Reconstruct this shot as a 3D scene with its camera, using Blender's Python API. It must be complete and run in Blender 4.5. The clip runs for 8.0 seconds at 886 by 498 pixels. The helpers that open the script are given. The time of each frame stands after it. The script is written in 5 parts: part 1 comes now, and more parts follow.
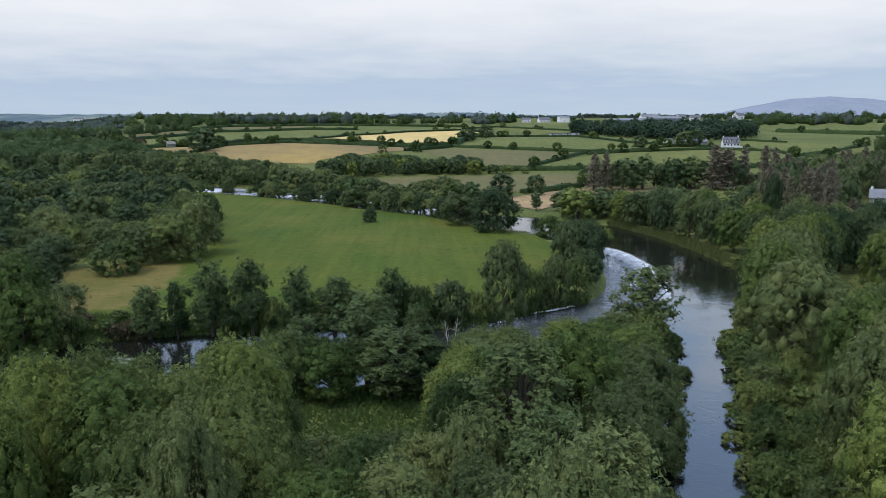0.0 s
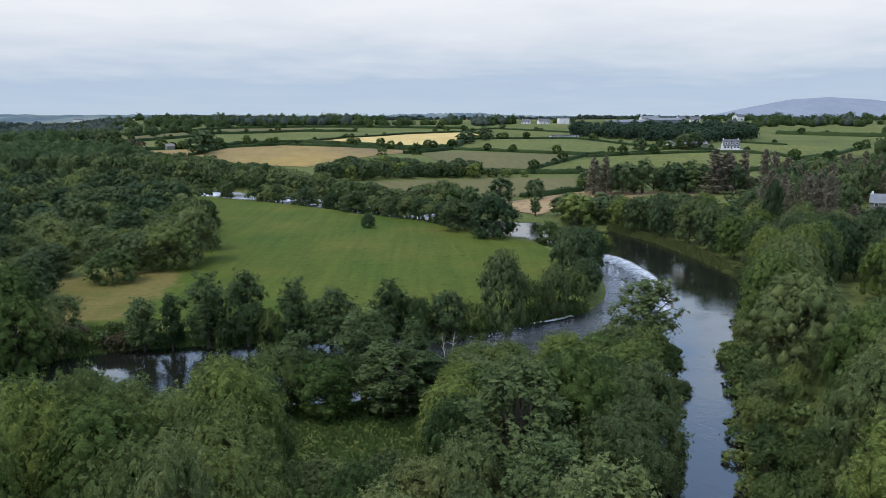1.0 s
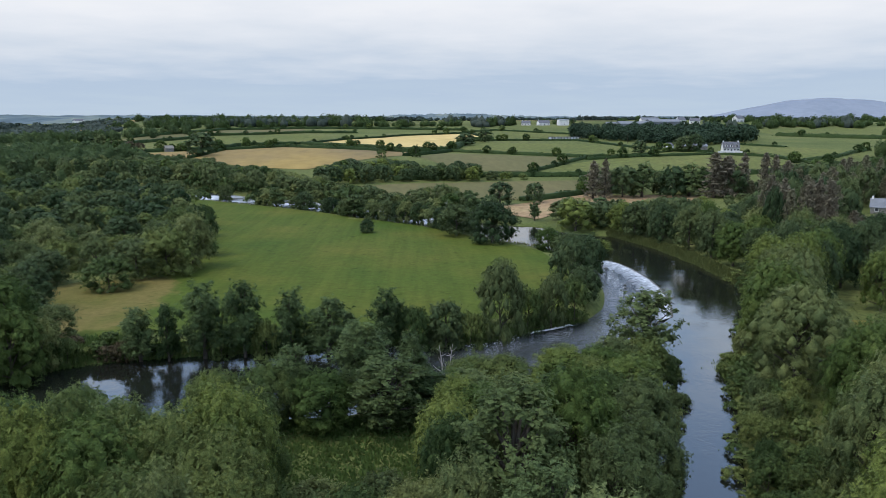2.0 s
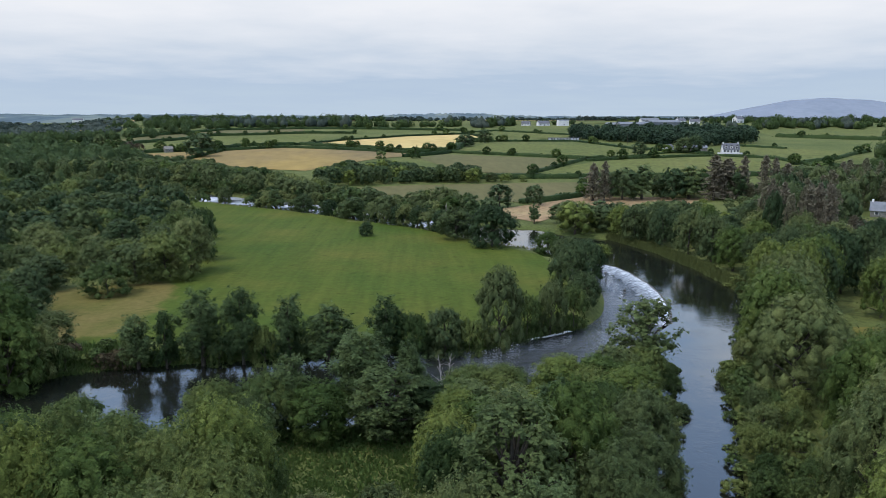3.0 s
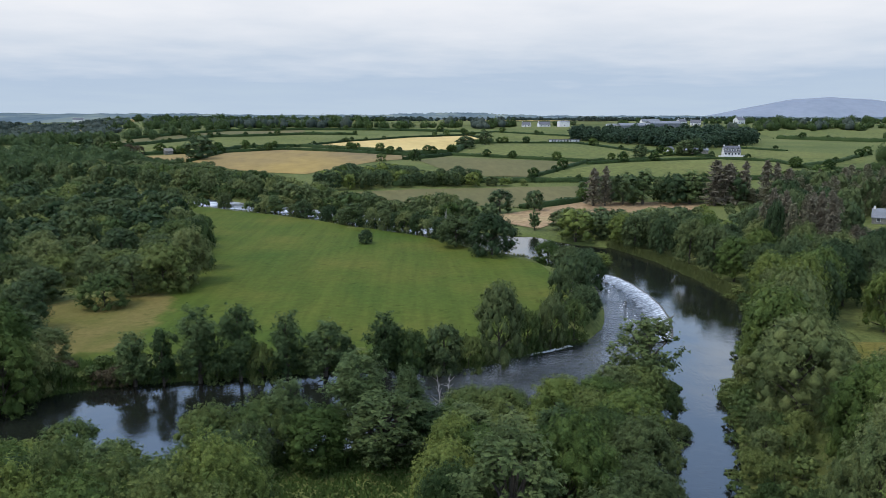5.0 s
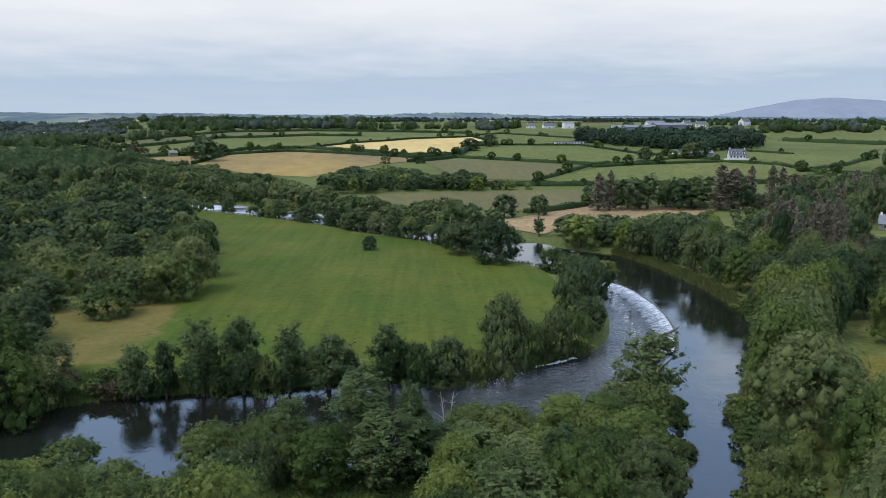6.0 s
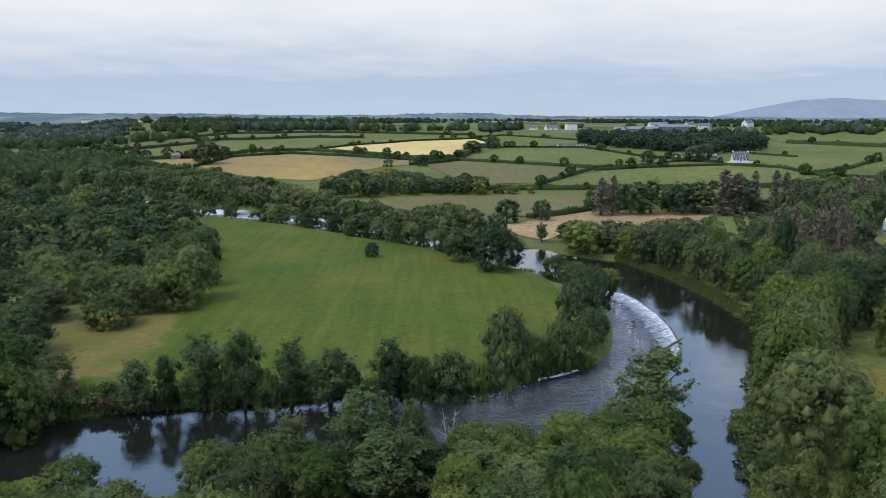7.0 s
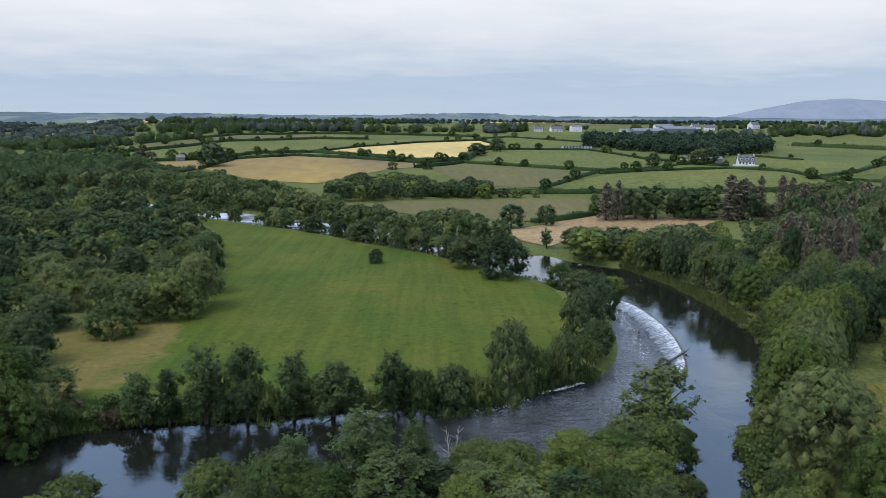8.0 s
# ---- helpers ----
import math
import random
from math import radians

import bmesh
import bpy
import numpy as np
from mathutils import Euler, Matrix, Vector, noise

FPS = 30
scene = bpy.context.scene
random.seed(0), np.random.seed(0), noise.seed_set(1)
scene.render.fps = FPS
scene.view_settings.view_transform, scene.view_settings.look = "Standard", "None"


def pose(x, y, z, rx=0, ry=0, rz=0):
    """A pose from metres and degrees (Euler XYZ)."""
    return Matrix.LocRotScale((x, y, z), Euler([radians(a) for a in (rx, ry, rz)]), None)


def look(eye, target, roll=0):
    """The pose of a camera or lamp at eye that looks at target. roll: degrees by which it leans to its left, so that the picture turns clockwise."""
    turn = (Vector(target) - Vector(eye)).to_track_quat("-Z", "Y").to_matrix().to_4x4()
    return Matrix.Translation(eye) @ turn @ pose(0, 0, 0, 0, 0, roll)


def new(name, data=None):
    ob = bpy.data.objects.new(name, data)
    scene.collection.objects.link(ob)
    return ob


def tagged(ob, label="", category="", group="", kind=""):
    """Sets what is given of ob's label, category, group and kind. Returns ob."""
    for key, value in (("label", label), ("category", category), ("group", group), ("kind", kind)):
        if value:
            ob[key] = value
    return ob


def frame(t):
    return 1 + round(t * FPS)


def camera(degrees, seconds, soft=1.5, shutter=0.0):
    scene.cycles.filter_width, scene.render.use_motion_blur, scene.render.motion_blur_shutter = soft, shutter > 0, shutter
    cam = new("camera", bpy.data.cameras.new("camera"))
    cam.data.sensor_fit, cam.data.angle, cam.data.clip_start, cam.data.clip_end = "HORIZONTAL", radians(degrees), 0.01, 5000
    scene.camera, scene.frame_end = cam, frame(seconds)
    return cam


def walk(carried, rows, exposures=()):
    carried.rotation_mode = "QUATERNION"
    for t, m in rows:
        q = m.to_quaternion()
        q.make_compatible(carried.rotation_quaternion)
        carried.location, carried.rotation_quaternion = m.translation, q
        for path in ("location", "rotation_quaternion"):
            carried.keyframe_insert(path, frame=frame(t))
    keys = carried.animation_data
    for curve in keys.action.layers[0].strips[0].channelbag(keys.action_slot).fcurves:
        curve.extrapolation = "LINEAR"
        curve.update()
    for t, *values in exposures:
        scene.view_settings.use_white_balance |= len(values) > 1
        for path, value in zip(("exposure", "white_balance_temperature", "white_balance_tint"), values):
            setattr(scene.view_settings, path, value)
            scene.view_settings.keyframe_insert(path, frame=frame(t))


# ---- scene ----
from mathutils.geometry import delaunay_2d_cdt

cam = camera(62.0, 8.0, soft=0.75)
PATH = [
    (0, (-0.703, -1.358, 34.187), (-0.622, 0.608, 33.829), 0.1),
    (0.5, (-0.514, -0.722, 34.799), (-0.432, 1.244, 34.442), 0.1),
    (1, (-0.27, -0.073, 35.64), (-0.189, 1.893, 35.283), 0.1),
    (1.5, (-0.041, 0.529, 36.376), (0.04, 2.496, 36.02), 0.1),
    (3, (0.212, 1.521, 38.123), (0.294, 3.487, 37.765), 0.2),
    (3.5, (0.304, 1.863, 38.743), (0.386, 3.829, 38.385), 0.2),
    (4, (0.317, 2.156, 39.32), (0.4, 4.122, 38.961), 0.2),
    (4.5, (0.4, 2.506, 39.884), (0.483, 4.471, 39.524), 0.2),
    (6, (0.547, 3.965, 42.522), (0.616, 5.931, 42.16), 0.3),
    (6.5, (0.575, 4.514, 43.515), (0.64, 6.48, 43.153), 0.3),
    (7, (0.613, 4.957, 44.464), (0.675, 6.922, 44.102), 0.3),
    (7.5, (0.73, 5.458, 45.431), (0.788, 7.424, 45.069), 0.3),
    (8, (0.737, 6.051, 46.39), (0.787, 8.018, 46.027), 0.4),
]
walk(cam, [(t, look(eye, target, roll)) for t, eye, target, roll in PATH])

scene.view_settings.exposure = 0.0

# ---- world: broken overcast over a pale blue sky, and one soft sun ----
SUN_EL, SUN_AZ = radians(60), radians(248)


def node(nt, kind, at=(0, 0), **sets):
    n = nt.nodes.new(kind)
    n.location = at
    for key, value in sets.items():
        if key.startswith("i_"):
            n.inputs[key[2:].replace("_", " ")].default_value = value
        else:
            setattr(n, key, value)
    return n


def ramp(nt, fac, stops):
    n = nt.nodes.new("ShaderNodeValToRGB")
    while len(n.color_ramp.elements) < len(stops):
        n.color_ramp.elements.new(0.5)
    for e, (p, c) in zip(n.color_ramp.elements, stops):
        e.position, e.color = p, (*c, 1)
    nt.links.new(fac, n.inputs[0])
    return n.outputs[0]


def mix(nt, fac, a, b, kind="MIX"):
    n = nt.nodes.new("ShaderNodeMix")
    n.data_type, n.blend_type = "RGBA", kind
    for sock, v in ((n.inputs[0], fac), (n.inputs[6], a), (n.inputs[7], b)):
        if hasattr(v, "is_output"):
            nt.links.new(v, sock)
        elif isinstance(v, (int, float)):
            sock.default_value = v
        else:
            sock.default_value = (*v, 1)
    return n.outputs[2]


def maths(nt, op, a, b=0.0, clamp=False):
    n = nt.nodes.new("ShaderNodeMath")
    n.operation, n.use_clamp = op, clamp
    for sock, v in ((n.inputs[0], a), (n.inputs[1], b)):
        if hasattr(v, "is_output"):
            nt.links.new(v, sock)
        else:
            sock.default_value = v
    return n.outputs[0]


def make_world():
    w = bpy.data.worlds.new("sky")
    scene.world = w
    w.use_nodes = True
    nt = w.node_tree
    nt.nodes.clear()
    L = nt.links.new
    out = node(nt, "ShaderNodeOutputWorld")
    bg = node(nt, "ShaderNodeBackground")
    sky = node(nt, "ShaderNodeTexSky", sky_type="NISHITA", sun_disc=False, sun_elevation=SUN_EL, sun_rotation=SUN_AZ)
    tc = node(nt, "ShaderNodeTexCoord")
    sep = node(nt, "ShaderNodeSeparateXYZ")
    L(tc.outputs["Generated"], sep.inputs[0])
    up = maths(nt, "MAXIMUM", sep.outputs[2], 0.0)
    den = maths(nt, "ADD", up, 0.09)
    comb = node(nt, "ShaderNodeCombineXYZ")
    L(maths(nt, "DIVIDE", sep.outputs[0], den), comb.inputs[0])
    L(maths(nt, "DIVIDE", sep.outputs[1], den), comb.inputs[1])
    n1 = node(nt, "ShaderNodeTexNoise", i_Scale=0.55, i_Detail=4.0, i_Roughness=0.45, i_Distortion=0.1)
    L(comb.outputs[0], n1.inputs["Vector"])
    n3 = node(nt, "ShaderNodeTexNoise", i_Scale=1.05, i_Detail=4.0, i_Roughness=0.5)
    L(comb.outputs[0], n3.inputs["Vector"])
    n2 = node(nt, "ShaderNodeTexNoise", i_Scale=1.5, i_Detail=6.0, i_Roughness=0.55)
    L(comb.outputs[0], n2.inputs["Vector"])
    # cloud bases: grey-blue low down, near white higher up
    shade = maths(nt, "ADD", maths(nt, "MULTIPLY", n1.outputs[0], 0.6), maths(nt, "MULTIPLY", n2.outputs[0], 0.4))
    level = maths(nt, "ADD", maths(nt, "MULTIPLY", up, 4.6), maths(nt, "MULTIPLY", maths(nt, "SUBTRACT", shade, 0.5), 0.72))
    low = ramp(nt, level, [(0.0, (0.50, 0.61, 0.74)), (0.18, (0.47, 0.58, 0.73)), (0.40, (0.67, 0.735, 0.83)), (0.62, (0.83, 0.86, 0.92)), (0.82, (0.93, 0.935, 0.955)), (1.0, (0.78, 0.87, 1.0))])
    gap = ramp(nt, n3.outputs[0], [(0.50, (0, 0, 0)), (0.60, (1, 1, 1))])
    high = ramp(nt, up, [(0.14, (0, 0, 0)), (0.3, (1, 1, 1))])
    cover = maths(nt, "SUBTRACT", 1.0, maths(nt, "MULTIPLY", maths(nt, "MULTIPLY", maths(nt, "SUBTRACT", 1.0, gap), high), 0.92))
    blue = mix(nt, 1.0, sky.outputs[0], (0.225, 0.225, 0.225), "MULTIPLY")
    L(mix(nt, cover, blue, low), bg.inputs[0])
    # an overcast sky is about three times as bright overhead as low down
    L(maths(nt, "ADD", 1.0, maths(nt, "MULTIPLY", maths(nt, "MINIMUM", maths(nt, "MAXIMUM", maths(nt, "SUBTRACT", up, 0.16), 0.0), 0.3), 5.0)), bg.inputs[1])
    L(bg.outputs[0], out.inputs[0])


make_world()
sun = new("sun", bpy.data.lights.new("sun", "SUN"))
sun.data.energy, sun.data.angle, sun.data.color = 1.7, radians(14), (1.0, 0.94, 0.85)
sun.matrix_world = look((0, 0, 200), (-math.sin(SUN_AZ) * 100, -math.cos(SUN_AZ) * 100, 200 - 100 * math.tan(SUN_EL)))


# ---- materials ----
def material(name):
    m = bpy.data.materials.new(name)
    m.use_nodes = True
    nt = m.node_tree
    return m, nt, nt.nodes["Principled BSDF"]


def leaf_material(name, dark, mid, light, trans=0.32, fleck=True, gaps=0.49):
    """Foliage: tone by tree, by leaf spray and by a slow drift over the land, with fine leafy relief, its hollows
    shaded in the colour.
    """
    m, nt, p = material(name)
    info, geo = node(nt, "ShaderNodeObjectInfo"), node(nt, "ShaderNodeNewGeometry")
    drift = node(nt, "ShaderNodeTexNoise", i_Scale=0.13, i_Detail=3.0)
    nt.links.new(geo.outputs["Position"], drift.inputs["Vector"])
    v = maths(nt, "ADD", maths(nt, "MULTIPLY", info.outputs["Random"], 0.56), maths(nt, "MULTIPLY", geo.outputs["Random Per Island"], 0.24))
    v = maths(nt, "ADD", v, maths(nt, "MULTIPLY", maths(nt, "SUBTRACT", drift.outputs[0], 0.22), 0.6))
    tone = node(nt, "ShaderNodeAttribute", attribute_name="tone")
    v = maths(nt, "ADD", v, tone.outputs["Fac"])
    col = ramp(nt, v, [(0.12, dark), (0.5, mid), (0.88, light)])
    if fleck:
        # hollows of the relief are darkened in colour, as shade between leaves
        fine = node(nt, "ShaderNodeTexNoise", i_Scale=7.0, i_Detail=3.0, i_Roughness=0.7)
        nt.links.new(geo.outputs["Position"], fine.inputs["Vector"])
        col = mix(nt, 1.0, col, ramp(nt, fine.outputs[0], [(0.36, (0.56, 0.56, 0.56)), (0.64, (1.22, 1.22, 1.22))]), "MULTIPLY")
        bp = node(nt, "ShaderNodeBump", i_Strength=0.4, i_Distance=0.08)
        nt.links.new(fine.outputs[0], bp.inputs["Height"])
        nt.links.new(bp.outputs[0], p.inputs["Normal"])
    nt.links.new(col, p.inputs["Base Color"])
    p.inputs["Roughness"].default_value = 0.65
    p.inputs["Specular IOR Level"].default_value = 0.05
    tr = node(nt, "ShaderNodeBsdfTranslucent")
    nt.links.new(col, tr.inputs[0])
    ms = node(nt, "ShaderNodeMixShader")
    ms.inputs[0].default_value = trans
    nt.links.new(p.outputs[0], ms.inputs[1])
    nt.links.new(tr.outputs[0], ms.inputs[2])
    shade = ms.outputs[0]
    if fleck and gaps:
        # a spray is many small leaves with gaps between them
        leafy = node(nt, "ShaderNodeTexNoise", i_Scale=8.5, i_Detail=2.0, i_Roughness=0.55)
        nt.links.new(geo.outputs["Position"], leafy.inputs["Vector"])
        air = node(nt, "ShaderNodeBsdfTransparent")
        cut = node(nt, "ShaderNodeMixShader")
        nt.links.new(maths(nt, "GREATER_THAN", leafy.outputs[0], gaps), cut.inputs[0])
        nt.links.new(shade, cut.inputs[1])
        nt.links.new(air.outputs[0], cut.inputs[2])
        shade = cut.outputs[0]
    nt.links.new(shade, nt.nodes["Material Output"].inputs[0])
    return m


def noise_material(name, stops, scale, detail=6.0, rough=0.9, bump=0.0, fine=None, stretch=None, grain=(0.62, 1.3)):
    """Colours from a broad noise, darkened and lightened by a fine one, with relief."""
    m, nt, p = material(name)
    tc = node(nt, "ShaderNodeTexCoord")
    vec = tc.outputs["Object"]
    if stretch:
        mp = node(nt, "ShaderNodeMapping")
        mp.inputs["Scale"].default_value = stretch[:3]
        mp.inputs["Rotation"].default_value = (0, 0, radians(stretch[3]))
        nt.links.new(vec, mp.inputs[0])
        vec = mp.outputs[0]
    a = node(nt, "ShaderNodeTexNoise", i_Scale=scale, i_Detail=detail, i_Roughness=0.6)
    nt.links.new(vec, a.inputs["Vector"])
    col = ramp(nt, a.outputs[0], stops)
    b = node(nt, "ShaderNodeTexNoise", i_Scale=fine or scale * 12, i_Detail=4.0, i_Roughness=0.65)
    nt.links.new(vec, b.inputs["Vector"])
    spread = ramp(nt, b.outputs[0], [(0.3, (grain[0],) * 3), (0.7, (grain[1],) * 3)])
    nt.links.new(mix(nt, 1.0, col, spread, "MULTIPLY"), p.inputs["Base Color"])
    p.inputs["Roughness"].default_value = rough
    p.inputs["Specular IOR Level"].default_value = 0.04
    if bump:
        bp = node(nt, "ShaderNodeBump", i_Strength=0.7, i_Distance=bump)
        nt.links.new(b.outputs[0], bp.inputs["Height"])
        nt.links.new(bp.outputs[0], p.inputs["Normal"])
    return m


def water_material(name, ripple, size, rough, fast=None):
    m, nt, p = material(name)
    tc = node(nt, "ShaderNodeTexCoord")
    p.inputs["Base Color"].default_value = (0.007, 0.008, 0.006, 1)
    p.inputs["Roughness"].default_value = rough
    p.inputs["IOR"].default_value = 1.55
    a = node(nt, "ShaderNodeTexNoise", i_Scale=size, i_Detail=4.0, i_Roughness=0.6, i_Distortion=0.4)
    nt.links.new(tc.outputs["Object"], a.inputs["Vector"])
    b = node(nt, "ShaderNodeTexNoise", i_Scale=size * 0.09, i_Detail=2.0)
    nt.links.new(tc.outputs["Object"], b.inputs["Vector"])
    calm = ramp(nt, b.outputs[0], [(0.38, (0.15, 0.15, 0.15)), (0.62, (1, 1, 1))])
    bp = node(nt, "ShaderNodeBump", i_Strength=1.0, i_Distance=ripple)
    height = maths(nt, "MULTIPLY", a.outputs[0], calm)
    if fast:
        # shallow water east of this line runs fast and stands up in ripples
        sep = node(nt, "ShaderNodeSeparateXYZ")
        nt.links.new(tc.outputs["Object"], sep.inputs[0])
        run = maths(nt, "DIVIDE", maths(nt, "SUBTRACT", sep.outputs[0], fast[0]), fast[1] - fast[0], True)
        height = maths(nt, "ADD", height, maths(nt, "MULTIPLY", maths(nt, "MULTIPLY", a.outputs[0], run), fast[2]))
        nt.links.new(mix(nt, maths(nt, "MULTIPLY", run, calm), (0.007, 0.008, 0.006), (0.045, 0.050, 0.054)), p.inputs["Base Color"])
    nt.links.new(height, bp.inputs["Height"])
    nt.links.new(bp.outputs[0], p.inputs["Normal"])
    return m


def meadow_material():
    """Grazed grass with faint streaks, going over into dry tan grass in the south-west corner."""
    m, nt, p = material("meadow_grass")
    tc = node(nt, "ShaderNodeTexCoord")

    def field(scale, detail, stretch=None, turn=0.0):
        n = node(nt, "ShaderNodeTexNoise", i_Scale=scale, i_Detail=detail, i_Roughness=0.62)
        vec = tc.outputs["Object"]
        if stretch:
            mp = node(nt, "ShaderNodeMapping")
            mp.inputs["Rotation"].default_value = (0, 0, radians(turn))
            mp.inputs["Scale"].default_value = stretch
            nt.links.new(vec, mp.inputs[0])
            vec = mp.outputs[0]
        nt.links.new(vec, n.inputs["Vector"])
        return n.outputs[0]
    green = ramp(nt, field(0.035, 6), [(0.3, (0.036, 0.060, 0.010)), (0.5, (0.049, 0.066, 0.011)), (0.68, (0.068, 0.073, 0.014))])
    streaks = ramp(nt, field(0.45, 3, (1, 0.06, 1), -28), [(0.36, (0.88, 0.9, 0.88)), (0.66, (1.14, 1.1, 1.1))])
    green = mix(nt, 1.0, green, streaks, "MULTIPLY")
    tan = ramp(nt, field(0.07, 5), [(0.3, (0.072, 0.072, 0.018)), (0.55, (0.104, 0.086, 0.028)), (0.75, (0.126, 0.100, 0.038))])
    off = node(nt, "ShaderNodeVectorMath", operation="SUBTRACT")
    nt.links.new(tc.outputs["Object"], off.inputs[0])
    off.inputs[1].default_value = (-63, 139, 1.6)
    oval = node(nt, "ShaderNodeVectorMath", operation="MULTIPLY")
    nt.links.new(off.outputs[0], oval.inputs[0])
    oval.inputs[1].default_value = (1 / 16, 1 / 30, 0)
    far = node(nt, "ShaderNodeVectorMath", operation="LENGTH")
    nt.links.new(oval.outputs[0], far.inputs[0])
    edge = maths(nt, "ADD", far.outputs["Value"], maths(nt, "MULTIPLY", maths(nt, "SUBTRACT", field(0.12, 6), 0.5), 0.9))
    col = mix(nt, ramp(nt, edge, [(0.86, (1, 1, 1)), (1.0, (0, 0, 0))]), green, tan)
    blade = field(0.9, 5)
    tuft = field(0.35, 4)
    col = mix(nt, 1.0, col, ramp(nt, blade, [(0.3, (0.80, 0.80, 0.78)), (0.7, (1.10, 1.10, 1.10))]), "MULTIPLY")
    col = mix(nt, 1.0, col, ramp(nt, tuft, [(0.28, (0.66, 0.72, 0.6)), (0.40, (1, 1, 1))]), "MULTIPLY")
    nt.links.new(col, p.inputs["Base Color"])
    p.inputs["Roughness"].default_value = 0.9
    p.inputs["Specular IOR Level"].default_value = 0.04
    bp = node(nt, "ShaderNodeBump", i_Strength=0.4, i_Distance=0.03)
    nt.links.new(blade, bp.inputs["Height"])
    nt.links.new(bp.outputs[0], p.inputs["Normal"])
    return m


def foam_material():
    """White water: streaks along the flow, dense below the crest and broken towards the foot."""
    m, nt, p = material("white_water")
    flow = node(nt, "ShaderNodeAttribute", attribute_name="flow")
    sep = node(nt, "ShaderNodeSeparateXYZ")
    nt.links.new(flow.outputs["Vector"], sep.inputs[0])
    comb = node(nt, "ShaderNodeCombineXYZ")
    nt.links.new(sep.outputs[0], comb.inputs[0])
    nt.links.new(maths(nt, "MULTIPLY", sep.outputs[1], 0.16), comb.inputs[1])
    a = node(nt, "ShaderNodeTexNoise", i_Scale=1.5, i_Detail=5.0, i_Roughness=0.65)
    nt.links.new(comb.outputs[0], a.inputs["Vector"])
    b = node(nt, "ShaderNodeTexNoise", i_Scale=0.9, i_Detail=4.0, i_Roughness=0.7)
    nt.links.new(flow.outputs["Vector"], b.inputs["Vector"])
    v = maths(nt, "ADD", maths(nt, "MULTIPLY", a.outputs[0], 0.55), maths(nt, "MULTIPLY", b.outputs[0], 0.45))
    v = maths(nt, "ADD", v, maths(nt, "MULTIPLY", maths(nt, "SUBTRACT", 0.5, sep.outputs[2]), 0.14))
    nt.links.new(ramp(nt, v, [(0.41, (0.03, 0.035, 0.04)), (0.51, (0.13, 0.14, 0.15)), (0.61, (0.36, 0.38, 0.39)), (0.73, (0.64, 0.65, 0.66))]), p.inputs["Base Color"])
    p.inputs["Roughness"].default_value = 0.4
    bp = node(nt, "ShaderNodeBump", i_Strength=0.8, i_Distance=0.1)
    nt.links.new(v, bp.inputs["Height"])
    nt.links.new(bp.outputs[0], p.inputs["Normal"])
    return m


M = {}
LEAVES = {
    "alder": ("alder_leaf", (0.023, 0.042, 0.015), (0.049, 0.077, 0.030), (0.096, 0.131, 0.048), 0.505),
    "willow": ("willow_leaf", (0.035, 0.054, 0.021), (0.076, 0.100, 0.037), (0.142, 0.163, 0.057), 0.505),
    "broad": ("broad_leaf", (0.023, 0.045, 0.012), (0.062, 0.094, 0.024), (0.132, 0.160, 0.039), 0.505),
    "shrub": ("shrub_leaf", (0.023, 0.043, 0.014), (0.055, 0.083, 0.026), (0.117, 0.141, 0.041), 0.505),
    "oak": ("oak_leaf", (0.020, 0.038, 0.015), (0.042, 0.066, 0.028), (0.078, 0.100, 0.038), 0.505),
    "rust": ("reddish_leaf", (0.040, 0.036, 0.020), (0.055, 0.045, 0.026), (0.070, 0.058, 0.032), 0.505),
    "airy": ("sallow_leaf", (0.046, 0.070, 0.026), (0.080, 0.108, 0.038), (0.126, 0.152, 0.056), 0.6),
}
INNER = {}
for kind, (name, dark, mid, light, gaps) in LEAVES.items():
    M[kind] = leaf_material(name, dark, mid, light, gaps=gaps)
    INNER[kind] = leaf_material("inner_" + name, dark, mid, light, 0.2, gaps=0)
for kind, other in (("dome", "willow"), ("great", "broad"), ("elder", "oak")):
    M[kind], INNER[kind] = M[other], INNER[other]
M["dark"] = leaf_material("dark_leaf", (0.014, 0.028, 0.017), (0.022, 0.040, 0.023), (0.032, 0.054, 0.029), 0.1, gaps=0)
INNER["dark"] = M["dark"]
M["larch"] = leaf_material("dying_larch_needle", (0.105, 0.096, 0.066), (0.150, 0.132, 0.092), (0.125, 0.126, 0.072), 0.3, gaps=0)
M["hedge"] = leaf_material("hedge_leaf", (0.015, 0.032, 0.011), (0.026, 0.048, 0.017), (0.043, 0.069, 0.022), gaps=0)
# blue-grey haze of distance is mixed into this leaf colour
M["distant"] = leaf_material("hazed_distant_leaf", (0.028, 0.043, 0.034), (0.044, 0.062, 0.050), (0.066, 0.082, 0.062), gaps=0)
# paler and bluer still: thicker valley haze painted into the leaves
M["hazewood"] = leaf_material("hazed_valley_leaf", (0.044, 0.060, 0.050), (0.060, 0.078, 0.064), (0.082, 0.098, 0.074), gaps=0)
M["reed"] = leaf_material("reed_blade", (0.072, 0.086, 0.029), (0.101, 0.116, 0.038), (0.135, 0.139, 0.050), 0.4, fleck=False)
M["grass"] = leaf_material("grass_blade", (0.040, 0.070, 0.018), (0.062, 0.100, 0.026), (0.09, 0.125, 0.036), fleck=False)
M["bark"] = noise_material("bark", [(0.3, (0.032, 0.027, 0.021)), (0.7, (0.085, 0.074, 0.058))], 3.0, rough=0.95, stretch=(4, 4, 0.7, 0))
M["deadwood"] = noise_material("bare_wood", [(0.3, (0.211, 0.192, 0.174)), (0.7, (0.298, 0.276, 0.252))], 3.0, rough=0.9, stretch=(4, 4, 0.7, 0))
